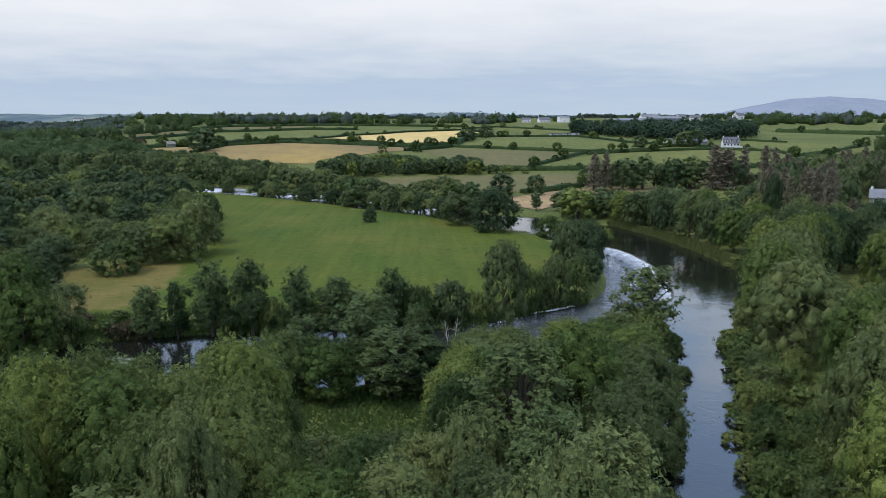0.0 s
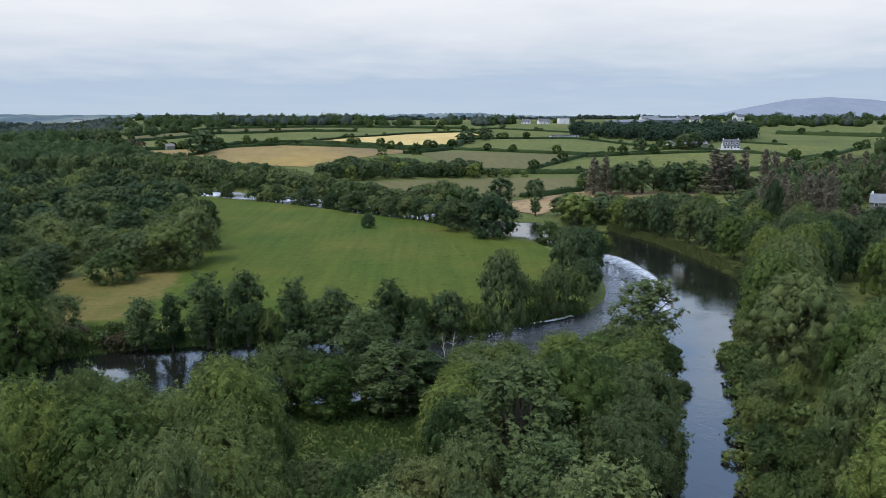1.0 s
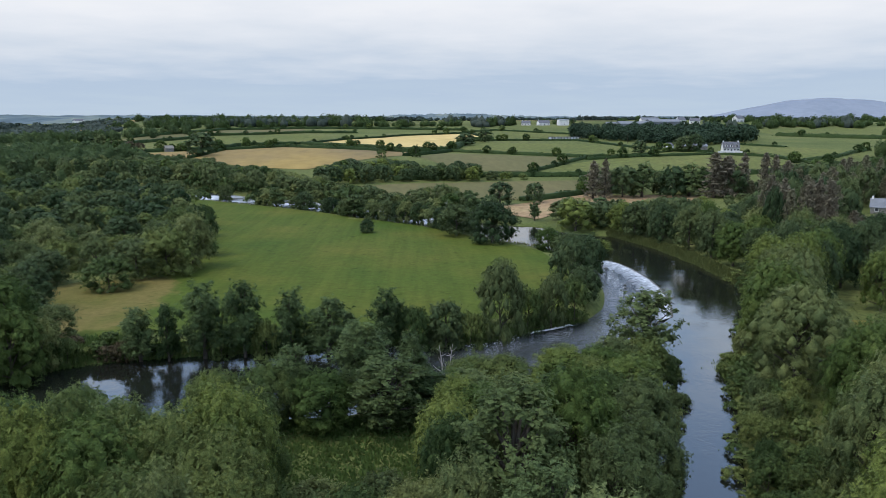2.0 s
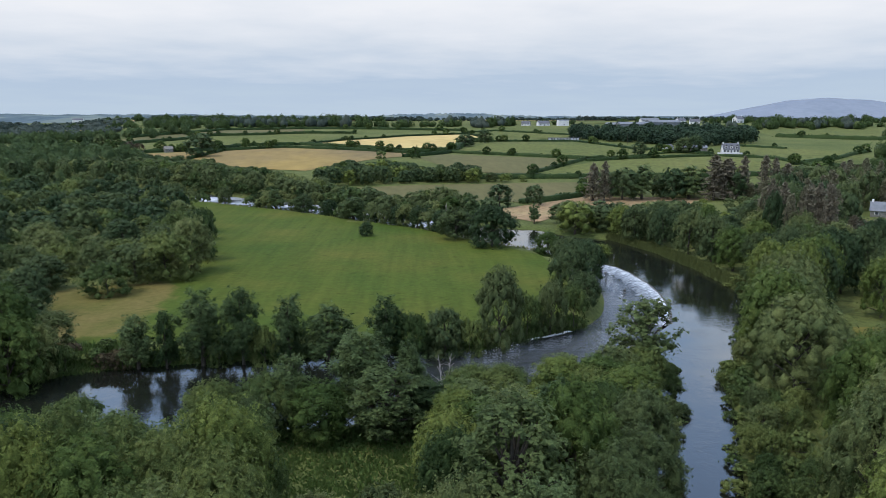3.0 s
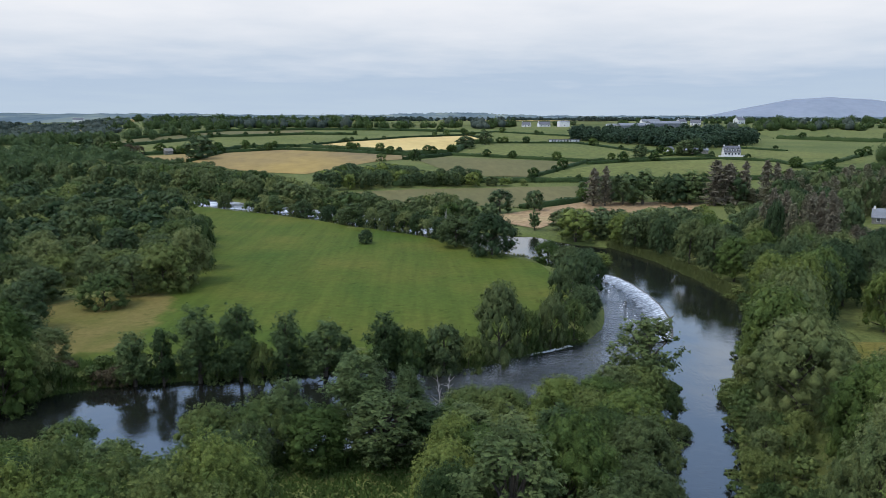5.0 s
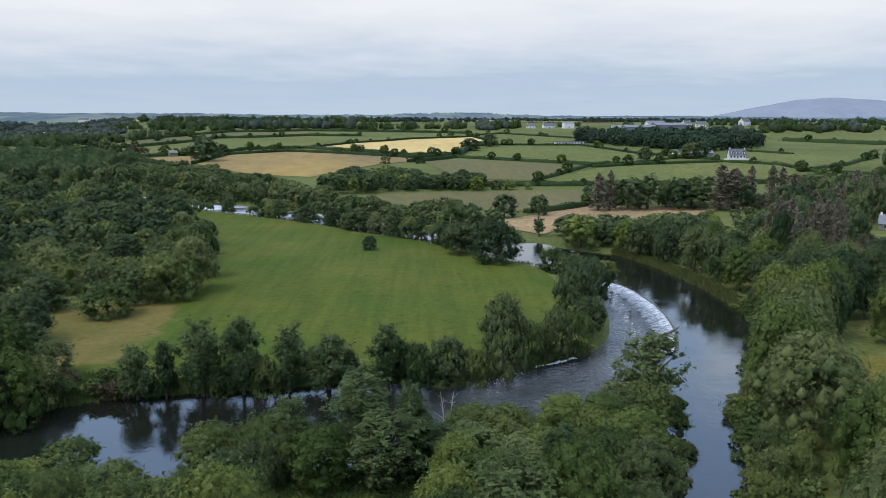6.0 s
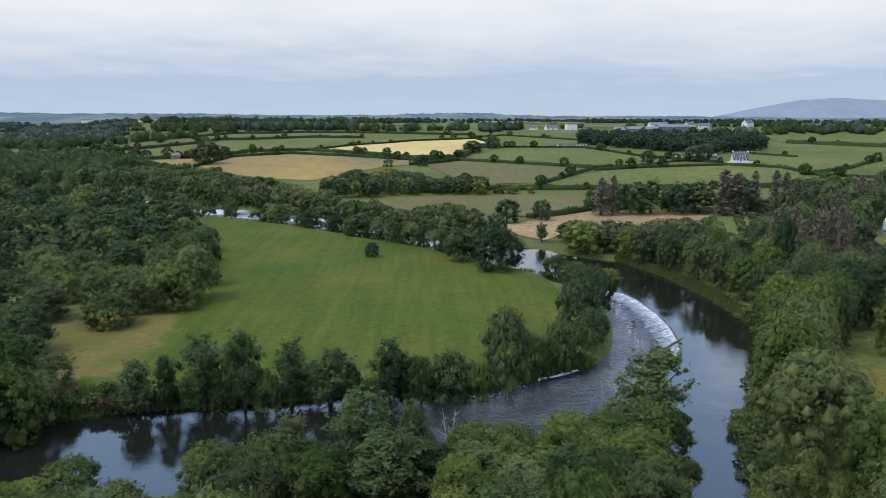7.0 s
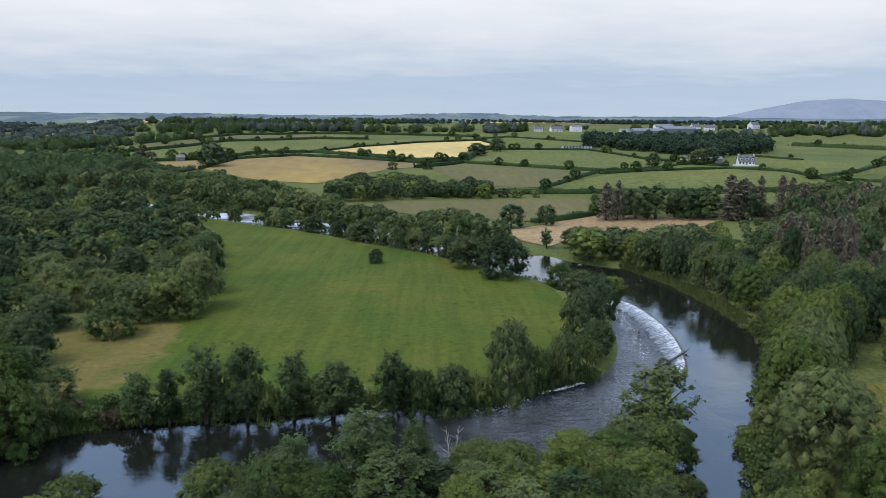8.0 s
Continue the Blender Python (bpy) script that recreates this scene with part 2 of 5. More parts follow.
M["ground"] = noise_material("rough_ground", [(0.3, (0.050, 0.065, 0.019)), (0.55, (0.078, 0.090, 0.028)), (0.75, (0.106, 0.106, 0.040))], 0.016, bump=0.1, fine=0.9)
M["meadow"] = meadow_material()
M["dry"] = noise_material("dry_grass", [(0.3, (0.079, 0.079, 0.016)), (0.55, (0.111, 0.092, 0.026)), (0.75, (0.130, 0.105, 0.036))], 0.06, bump=0.05, fine=1.4)
M["straw"] = noise_material("straw_stubble", [(0.3, (0.30, 0.225, 0.085)), (0.55, (0.36, 0.27, 0.11)), (0.75, (0.32, 0.255, 0.10))], 0.012, fine=0.12, stretch=(1, 0.5, 1, 70), grain=(0.86, 1.12))
M["stubble"] = noise_material("pale_stubble", [(0.34, (0.112, 0.088, 0.045)), (0.5, (0.158, 0.115, 0.048)), (0.66, (0.205, 0.145, 0.048))], 0.010, fine=0.12, stretch=(1, 0.5, 1, 70), grain=(0.86, 1.12))
M["pasture"] = noise_material("pasture_grass", [(0.3, (0.066, 0.080, 0.024)), (0.55, (0.084, 0.092, 0.027)), (0.75, (0.106, 0.104, 0.034))], 0.012, fine=0.3)
M["cut"] = noise_material("cut_hay_grass", [(0.3, (0.070, 0.072, 0.030)), (0.55, (0.088, 0.080, 0.034)), (0.75, (0.112, 0.092, 0.044))], 0.012, fine=0.3, stretch=(1, 0.3, 1, 25), grain=(0.85, 1.12))
M["brown"] = noise_material("cut_brown_grass", [(0.3, (0.18, 0.122, 0.066)), (0.55, (0.21, 0.145, 0.078)), (0.75, (0.24, 0.19, 0.09))], 0.02, fine=0.5)
# heather with the blue of distant haze painted over it
M["hazeheath"] = noise_material("hazed_heather", [(0.3, (0.135, 0.155, 0.182)), (0.6, (0.158, 0.178, 0.205))], 0.004, fine=0.02, grain=(0.92, 1.06))
# woods and fields of the far country, blue haze included in the colours
M["hazehills"] = noise_material("hazed_woods", [(0.36, (0.055, 0.078, 0.088)), (0.5, (0.075, 0.100, 0.108)), (0.64, (0.125, 0.145, 0.12))], 0.006, fine=0.03, stretch=(1, 0.3, 1, 0), grain=(0.85, 1.12))
M["pool"] = water_material("still_water", 0.032, 1.4, 0.02)
M["river"] = water_material("rippled_water", 0.05, 1.15, 0.02, (-6, 18, 12.0))
# pale and dark streaks put straight into the water's colour
M["palewater"] = noise_material("pale_streaked_water", [(0.40, (0.05, 0.055, 0.06)), (0.5, (0.26, 0.28, 0.3)), (0.64, (0.5, 0.53, 0.56))], 0.06, rough=0.2, bump=0.1, fine=0.6, stretch=(0.5, 1.5, 1, 40))
M["foam"] = foam_material()
M["froth"] = noise_material("froth", [(0.3, (0.55, 0.57, 0.58)), (0.7, (0.8, 0.82, 0.83))], 3.0, rough=0.6)
M["render"] = noise_material("white_render", [(0.3, (0.48, 0.47, 0.45)), (0.7, (0.58, 0.57, 0.55))], 0.8, rough=0.85)
M["slate"] = noise_material("roof_slate", [(0.3, (0.07, 0.075, 0.085)), (0.7, (0.12, 0.12, 0.13))], 2.0, rough=0.7)
M["sheet"] = noise_material("grey_sheeting", [(0.3, (0.10, 0.108, 0.118)), (0.7, (0.15, 0.158, 0.168))], 0.3, rough=0.5)
M["stone"] = noise_material("rubble_stone", [(0.3, (0.11, 0.105, 0.09)), (0.7, (0.2, 0.19, 0.165))], 1.2, rough=0.95, bump=0.05)
M["weirstone"] = noise_material("wet_stone", [(0.3, (0.05, 0.05, 0.045)), (0.7, (0.13, 0.125, 0.11))], 0.8, rough=0.45, bump=0.1)
M["glass"] = material("window_glass")[0]
M["glass"].node_tree.nodes["Principled BSDF"].inputs["Base Color"].default_value = (0.03, 0.035, 0.04, 1)
M["glass"].node_tree.nodes["Principled BSDF"].inputs["Roughness"].default_value = 0.08


# ---- the lie of the land ----
LAND_Y = (-5000, 190, 250, 310, 345, 480, 600, 731, 889, 1200, 1800, 2500, 5000)
LAND_Z = (1.6, 1.6, 1.0, 1.1, 2.6, 10.0, 13.5, 16.4, 24.5, 28.0, 26.0, 20.0, 12.0)
CREST = [(47.5, 185.5), (49.5, 185.5), (51.5, 182), (53, 175), (53.7, 163), (53.2, 154), (51.8, 145), (50.0, 138), (47.6, 131)]
LOWER = [(-160, 70), (-110, 84), (-70, 98), (-58, 102), (-53, 108), (-46, 111), (-35, 113), (-26, 114), (-16, 116), (-9, 118), (5, 118), (11, 118),
         (15, 121), (21, 125), (27, 128), (33, 132), (38, 140), (41, 150), (44.5, 171), (46, 184), *CREST, (42.5, 126.5), (33, 116), (26, 108),
         (19, 101), (13, 98), (5, 94), (-10, 88), (-21, 87), (-45, 86), (-70, 78), (-110, 62), (-160, 48)]
POOL = [(46, 184), *CREST, (45, 125), (38.5, 109), (33, 88), (27, 74), (22, 60), (15, 40), (8, 20), (2, 0), (-12, -40), (-4, -44), (10, -2), (17, 20), (22, 40),
        (29, 61), (34.8, 76), (40, 89), (43, 99), (43.6, 104), (47, 108), (52, 113), (55, 122), (59, 128), (67, 143), (70, 154), (70, 174), (67, 200), (60, 222),
        (51, 227), (45, 234), (40, 243), (32, 245), (20, 255), (3, 274), (-20, 297), (-34, 309), (-49, 320), (-74, 336), (-90, 351), (-108, 358),
        (-121, 370), (-160, 388), (-220, 398), (-225, 380), (-165, 368), (-138, 356), (-119, 343), (-100, 326), (-84, 321), (-70, 311), (-51, 298),
        (-32, 282), (-18, 266), (2, 250), (18, 227), (30, 212), (36, 204), (38, 194)]


def inside(poly, x, y):
    x, y = np.asarray(x, float), np.asarray(y, float)
    hit = np.zeros(np.broadcast(x, y).shape, bool)
    for (ax, ay), (bx, by) in zip(poly, poly[1:] + poly[:1]):
        if ay != by:
            hit ^= ((ay > y) != (by > y)) & (x < (bx - ax) * (y - ay) / (by - ay) + ax)
    return hit


def edge_distance(poly, x, y):
    best = np.full(np.broadcast(x, y).shape, 1e9)
    for (ax, ay), (bx, by) in zip(poly, poly[1:] + poly[:1]):
        dx, dy = bx - ax, by - ay
        k = np.clip(((x - ax) * dx + (y - ay) * dy) / (dx * dx + dy * dy + 1e-9), 0, 1)
        best = np.minimum(best, np.hypot(x - ax - k * dx, y - ay - k * dy))
    return best


def from_water(x, y):
    """Metres to the nearest water's edge, negative in the water."""
    x, y = np.asarray(x, float), np.asarray(y, float)
    wet = inside(LOWER, x, y) | inside(POOL, x, y)
    d = np.minimum(edge_distance(LOWER, x, y), edge_distance(POOL, x, y))
    return np.where(wet, -d, d)


def rise(x, y):
    z = np.interp(y, LAND_Y, LAND_Z)
    low = np.clip((-x / np.maximum(y, 1) - 0.36) / 0.10, 0, 1) * np.clip((y - 640) / 260, 0, 1)
    z = z + low * (9.0 - z)
    k = np.clip((y - 320) / 160, 0, 1) * np.clip((1500 - y) / 500, 0, 1)
    z = z + k * np.clip(0.012 * (x - 80), -3, 4)
    return z + 2.6 * np.clip((x - 95) / 45, 0, 1) * np.clip((345 - y) / 60, 0, 1) * np.clip((y - 120) / 60, 0, 1)


def land(x, y):
    x, y = np.asarray(x, float), np.asarray(y, float)
    d = from_water(x, y)
    k = np.clip((d + 1.2) / 5.2, 0, 1)
    k = k * k * (3 - 2 * k)
    z = rise(x, y)
    return -1.4 * (1 - k) + z * k


def at_land(x, y):
    return float(land(np.array([x]), np.array([y]))[0])


def part(name, bm, mat, parent, label="", smooth=False):
    if isinstance(bm, bpy.types.Mesh):
        me = bm
    else:
        me = bpy.data.meshes.new(name)
        bm.to_mesh(me)
        bm.free()
    if mat and not me.materials:
        me.materials.append(mat)
    if smooth:
        me.polygons.foreach_set("use_smooth", [True] * len(me.polygons))
    ob = new(name, me)
    ob.parent = parent
    if label:
        ob["label"] = label
    return ob


def mesh_np(name, verts, faces, mat, smooth=False):
    me = bpy.data.meshes.new(name)
    verts, faces = np.asarray(verts, np.float32), np.asarray(faces, np.int32)
    n, k = faces.shape
    me.vertices.add(len(verts))
    me.vertices.foreach_set("co", verts.ravel())
    me.loops.add(n * k)
    me.loops.foreach_set("vertex_index", faces.ravel())
    me.polygons.add(n)
    me.polygons.foreach_set("loop_start", np.arange(n, dtype=np.int32) * k)
    me.polygons.foreach_set("loop_total", np.full(n, k, np.int32))
    me.update(calc_edges=True)
    me.materials.append(mat)
    if smooth:
        me.polygons.foreach_set("use_smooth", [True] * n)
    return me


def steps(near0, near1, fine, far0, far1, grow):
    mid = list(np.arange(near0, near1 + 0.01, fine))
    lo, hi, a, b, s = [], [], near0, near1, fine
    while a > far0:
        s *= grow
        a = max(far0, a - s)
        lo.append(a)
    s = fine
    while b < far1:
        s *= grow
        b = min(far1, b + s)
        hi.append(b)
    return np.array(lo[::-1] + mid + hi)


def make_ground():
    xs = steps(-130, 100, 2.3, -4800, 4800, 1.13)
    ys = np.concatenate([steps(20, 248, 2.3, -900, 248, 1.2), np.arange(250, 400, 2.5), np.arange(400, 1300, 12), np.linspace(1300, 4900, 40)])
    X, Y = np.meshgrid(xs, ys)
    Z = land(X, Y)
    w, h = len(xs), len(ys)
    idx = np.arange(w * h).reshape(h, w)
    faces = np.stack([idx[:-1, :-1], idx[:-1, 1:], idx[1:, 1:], idx[1:, :-1]], -1).reshape(-1, 4)
    me = mesh_np("ground", np.stack([X, Y, Z], -1).reshape(-1, 3), faces, M["ground"], True)
    tagged(new("ground", me), "rough green river valley floor rising to low hills", "ground", kind="structure")


def drape(name, poly, mat, label, lift, cell, kind="structure", category="field"):
    bm = bmesh.new()
    pts, _, tris, *_ = delaunay_2d_cdt([Vector(p) for p in poly], [], [list(range(len(poly)))], 1, 0.001)
    made = [bm.verts.new((p.x, p.y, 0)) for p in pts]
    for t in tris:
        bm.faces.new([made[k] for k in t])
    for axis in (0, 1):
        lo, hi = min(p[axis] for p in poly), max(p[axis] for p in poly)
        for c in np.arange(math.ceil(lo / cell) * cell, hi, cell):
            no = (1, 0, 0) if axis == 0 else (0, 1, 0)
            bmesh.ops.bisect_plane(bm, geom=bm.verts[:] + bm.edges[:] + bm.faces[:], plane_co=[c * k for k in no], plane_no=no)
    co = np.array([v.co[:] for v in bm.verts])
    z = land(co[:, 0], co[:, 1]) + lift
    for v, h in zip(bm.verts, z):
        v.co.z = h
    for f in bm.faces:
        f.normal_update()
        if f.normal.z < 0:
            f.normal_flip()
    ob = part(name, bm, mat, None, smooth=True)
    return tagged(ob, label, category, kind=kind)


def flat(name, poly, z, mat, label):
    co, _, tris, *_ = delaunay_2d_cdt([Vector(p) for p in poly], [], [list(range(len(poly)))], 1, 0.001)
    bm = bmesh.new()
    vs = [bm.verts.new((p.x, p.y, z)) for p in co]
    for t in tris:
        f = bm.faces.new([vs[k] for k in t])
        f.normal_update()
        if f.normal.z < 0:
            f.normal_flip()
    return tagged(part(name, bm, mat, None), label, "river", kind="structure")


make_ground()


def widen(poly, by):
    c = []
    n = len(poly)
    area = sum(poly[i][0] * poly[(i + 1) % n][1] - poly[(i + 1) % n][0] * poly[i][1] for i in range(n))
    s = 1 if area > 0 else -1
    for i in range(n):
        (ax, ay), (bx, by_) = poly[i - 1], poly[(i + 1) % n]
        dx, dy = bx - ax, by_ - ay
        l = math.hypot(dx, dy) or 1
        c.append((poly[i][0] + s * dy / l * by, poly[i][1] - s * dx / l * by))
    return c


in_crest = set(CREST)
flat("water_lower", [q if p not in in_crest else p for p, q in zip(LOWER, widen(LOWER, 1.5))], -0.45, M["river"], "dark rippled river water below the weir")
wide = [q if p not in in_crest else p for p, q in zip(POOL, widen(POOL, 1.5))]
first, last = POOL.index((20, 255)), POOL.index((2, 250))
flat("water_pool", wide[:first + 1] + wide[last:], 0.3, M["pool"], "still dark river water reflecting the sky")
flat("water_upper", wide[first:last + 1], 0.3, M["palewater"], "rippled river with pale streaks beyond the meadow")

# ---- fields ----
MEADOW = [(-72, 158), (-76, 149), (-70, 133), (-59, 115.5), (-46, 114), (-35, 116), (-9, 121), (12, 122), (24, 130), (32, 140), (36, 166), (34, 193), (17, 220), (2, 243),
          (-32, 275), (-68, 304), (-99, 322), (-80, 290), (-67, 249), (-54, 199), (-53, 173), (-59, 161)]
drape("meadow", MEADOW, M["meadow"], "grazed green riverside meadow with a dry tan corner", 0.06, 6)
FIELDS = [
    ("straw", "golden stubble field behind hedges", [(-92, 646), (-59, 706), (-6, 752), (58, 772), (66, 735), (40, 668), (28, 564), (-4, 558), (-41, 599)]),
    ("stubble", "pale tan stubble field on the slope", [(-148, 507), (-143, 578), (-104, 604), (-56, 576), (-4, 536), (-6, 509), (-22, 498), (-39, 468), (-61, 429), (-93, 442), (-110, 457)]),
    ("pasture", "green pasture bounded by dark hedges", [(29, 542), (74, 658), (142, 646), (164, 555), (185, 523), (147, 494), (113, 479)]),
    ("cut", "striped cut grass field", [(4, 497), (20, 522), (108, 475), (66, 411), (35, 416), (20, 440)]),
    ("pasture", "pale green field below the farmhouse", [(69, 411), (112, 460), (140, 473), (203, 484), (221, 445), (223, 423), (170, 395), (95, 395)]),
    ("cut", "narrow pale green field above the river", [(-43, 355), (-2, 367), (86, 376), (79, 336), (46, 314), (3, 325)]),
    ("brown", "brown freshly cut field", [(32, 290), (58, 314), (78, 329), (108, 326), (131, 316), (115, 300), (88, 280), (56, 274), (44, 256), (36, 267)]),
    ("pasture", "pale field beside the farmhouse", [(250, 572), (283, 537), (310, 500), (285, 460), (238, 440), (232, 482), (232, 520)]),
    ("pasture", "green field on the rise", [(364, 785), (560, 815), (460, 640), (397, 630), (343, 693)]),
    ("cut", "far green field among hedges", [(-306, 642), (-280, 749), (-212, 857), (-125, 872), (-116, 811), (-206, 786), (-247, 660), (-275, 614)]),
    ("pasture", "far pale pasture among hedges", [(-242, 660), (-198, 755), (-120, 798), (-85, 751), (-102, 646), (-143, 637), (-156, 593), (-200, 569)]),
    ("stubble", "small tan field by the stone barn", [(-204, 547), (-171, 570), (-140, 567), (-152, 507), (-182, 508)]),
    ("pasture", "strip of pale green pasture", [(53, 792), (91, 811), (172, 734), (154, 679), (83, 733)]),
]
for n, (mat, label, poly) in enumerate(FIELDS):
    drape("field_%d" % (n + 1), poly, M[mat], label, 0.25, 12)


# ---- the weir ----
def make_weir():
    foot = [(43.5, 182), (46, 181.3), (48.3, 178), (49.2, 171), (48.9, 161), (48.1, 151), (47.0, 142.5), (45.6, 136), (44.4, 131)]
    root = tagged(new("weir"), "curved stone weir with white water running down it", "weir")
    rnd = random.Random(4)

    def resample(line, n):
        p = np.array(line, float)
        s = np.r_[0, np.cumsum(np.hypot(*np.diff(p, axis=0).T))]
        t = np.linspace(0, s[-1], n)
        return np.stack([np.interp(t, s, p[:, 0]), np.interp(t, s, p[:, 1])], -1)
    cols, rows = 300, 14
    a, b = resample(CREST, cols), resample(foot, cols)
    verts, flow = [], []
    for i in range(cols):
        reach = 0.86 + 0.30 * noise.noise((i * 0.11, 2.1, 0)) + 0.16 * noise.noise((i * 0.6, 5.1, 0)) + 0.07 * rnd.uniform(-1, 1)
        for j in range(rows):
            k = j / (rows - 1)
            q = a[i] * (1 - k * reach) + b[i] * k * reach
            z = 0.36 - 0.80 * k ** 0.8 + 0.07 * noise.noise((q[0] * 0.9, q[1] * 0.9, 0)) * (0.3 + k)
            verts.append((q[0], q[1], z))
            flow.append((i * 0.2, k * 6, k))
    idx = np.arange(cols * rows).reshape(cols, rows)
    faces = np.stack([idx[:-1, :-1], idx[:-1, 1:], idx[1:, 1:], idx[1:, :-1]], -1).reshape(-1, 4)
    sheet = mesh_np("white_water", verts, faces, M["foam"], True)
    sheet.attributes.new("flow", "FLOAT_VECTOR", "POINT").data.foreach_set("vector", np.array(flow, np.float32).ravel())
    part("white_water", sheet, None, root, "streaked white water")
    a = resample(CREST, 90)
    for i in range(0, 90, 2):
        t = a[min(i + 1, 89)] - a[max(i - 1, 0)]
        bm = bmesh.new()
        bmesh.ops.create_cube(bm, size=1, matrix=Matrix.Diagonal((rnd.uniform(0.6, 1.1), 0.55, rnd.uniform(0.36, 0.52), 1)))
        bmesh.ops.bevel(bm, geom=bm.edges[:], offset=0.07, segments=1, affect="EDGES")
        stone = part("crest_stone", bm, M["weirstone"], root, "dark wet crest stone")
        stone.matrix_basis = Matrix.Translation((a[i][0] + 0.15, a[i][1], 0.18)) @ Matrix.Rotation(math.atan2(t[1], t[0]) + rnd.uniform(-0.15, 0.15), 4, "Z")


make_weir()

# ---- plants ----
rng = np.random.default_rng(7)


def cards(points, normals, size, aspect, g):
    """One bent leaf spray, two triangles, at each point."""
    n = len(points)
    normals = normals / (np.linalg.norm(normals, axis=1, keepdims=True) + 1e-9)
    helper = g.normal(size=(n, 3))
    u = np.cross(normals, helper)
    u /= np.linalg.norm(u, axis=1, keepdims=True) + 1e-9
    v = np.cross(normals, u)
    s = (size * g.uniform(0.6, 1.4, n))[:, None]
    a = points - u * s * 0.5 * aspect
    b = points - v * s * 0.5 + normals * s * 0.15
    c = points + u * s * 0.5 * aspect
    d = points + v * s * 0.5 - normals * s * 0.1
    return np.stack([a, b, c, d], 1).reshape(-1, 3), np.arange(4 * n).reshape(n, 4)


def ball(center, radii, g, bumps=0.18, rings=6, segs=9):
    th, ph = np.meshgrid(np.linspace(0.15, math.pi - 0.15, rings), np.linspace(0, 2 * math.pi, segs, endpoint=False), indexing="ij")
    d = np.stack([np.sin(th) * np.cos(ph), np.sin(th) * np.sin(ph), np.cos(th)], -1).reshape(-1, 3)
    p = np.array(center) + d * np.array(radii) * (1 + bumps * g.uniform(-1, 1, (len(d), 1)))
    f = [[i * segs + j, (i + 1) * segs + j, (i + 1) * segs + (j + 1) % segs, i * segs + (j + 1) % segs] for i in range(rings - 1) for j in range(segs)]
    return p, np.array(f)


def crown_lobes(kind, g):
    """Centres and radii of the boughs' leaf masses, for a tree 10 m tall."""
    lobes = []

    def dome(n, reach, low, tall, sizes, flat):
        for k in range(n):
            a, q = k * 2.4 + g.uniform(-0.5, 0.5), math.sqrt((k + 0.5) / n)
            r = reach * q * g.uniform(0.85, 1.1)
            z = low + tall * math.sqrt(max(0, 1 - q * q * 0.9)) * g.uniform(0.9, 1.06)
            s = g.uniform(*sizes)
            lobes.append((r * math.cos(a), r * math.sin(a), z, s, s, s * g.uniform(*flat)))

    def skirt(n, reach, lo, hi, s):
        for k in range(n):
            a = k * 6.283 / n + g.uniform(-0.3, 0.3)
            q = reach * g.uniform(0.7, 1.0)
            lobes.append((q * math.cos(a), q * math.sin(a), g.uniform(lo, hi), s, s, s * g.uniform(0.8, 1.2)))
    if kind == "airy":
        for k in range(96):
            q = (k + 0.5) / 96
            z = 1.4 + 8.0 * q
            r = 2.9 * math.sin(math.pi * (0.12 + 0.8 * q)) ** 0.6 * math.sqrt(g.uniform(0.05, 1))
            a = k * 2.4 + g.uniform(-0.8, 0.8)
            s = g.uniform(0.38, 0.75)
            lobes.append((r * math.cos(a), r * math.sin(a), z, s, s, s * g.uniform(0.8, 1.3)))
    elif kind == "alder":
        for k in range(46):
            z = 2.2 + 7.1 * (k / 45)
            r = 2.6 * math.sin(math.pi * ((z + 0.6) / 10.8) ** 0.9) ** 0.7 * g.uniform(0.2, 0.95)
            a = k * 2.4 + g.uniform(-0.8, 0.8)
            s = g.uniform(0.55, 1.05) * (0.7 if z > 8 else 1)
            lobes.append((r * math.cos(a), r * math.sin(a), z, s, s, s * g.uniform(0.8, 1.3)))
    elif kind in ("dome", "great", "elder"):
        dome(60, 4.2, 2.2, 6.5, (1.05, 1.5), (0.8, 1.1))
        skirt(14, 4.2, 0.8, 3.6, 1.35)
    elif kind == "willow":
        dome(36, 3.9, 2.6, 5.9, (0.9, 1.45), (0.8, 1.2))
        skirt(9, 3.6, 1.2, 3.2, 1.3)
    elif kind in ("broad", "dark", "oak"):
        dome(30, 3.4, 3.0, 5.6, (1.0, 1.5), (0.8, 1.05))
        skirt(12, 3.2, 1.3, 3.4, 1.3)
        skirt(9, 3.4, 3.6, 5.4, 1.2)
    else:
        dome(36, 4.7, 2.4, 6.0, (1.05, 1.75), (0.85, 1.25))
        skirt(10, 4.5, 0.8, 2.2, 1.5)
    return np.array(lobes)


LEAF = {"dome": (0.40, 1.3), "great": (0.42, 1.2), "airy": (0.30, 1.4), "rust": (0.46, 1.2), "alder": (0.40, 1.2), "willow": (0.44, 1.4), "broad": (0.46, 1.2), "shrub": (0.50, 1.2), "dark": (0.46, 1.2), "larch": (0.34, 3.2), "oak": (0.46, 1.2), "elder": (0.42, 1.2)}
CORE = {"dome": 0.56, "great": 0.55, "elder": 0.6, "airy": 0.38, "rust": 0.58, "alder": 0.47, "willow": 0.56, "broad": 0.57, "shrub": 0.57, "dark": 0.75, "oak": 0.6}
TWIGS = {"dome": (0.3, 0.8), "great": (0.3, 0.7), "airy": (0.5, 1.2), "rust": (0.4, 0.9), "alder": (0.4, 1.0), "willow": (0.5, 1.2), "broad": (0.3, 0.8), "shrub": (0.4, 1.1), "dark": (0.3, 0.8), "oak": (0.3, 0.8), "elder": (0.3, 0.7)}
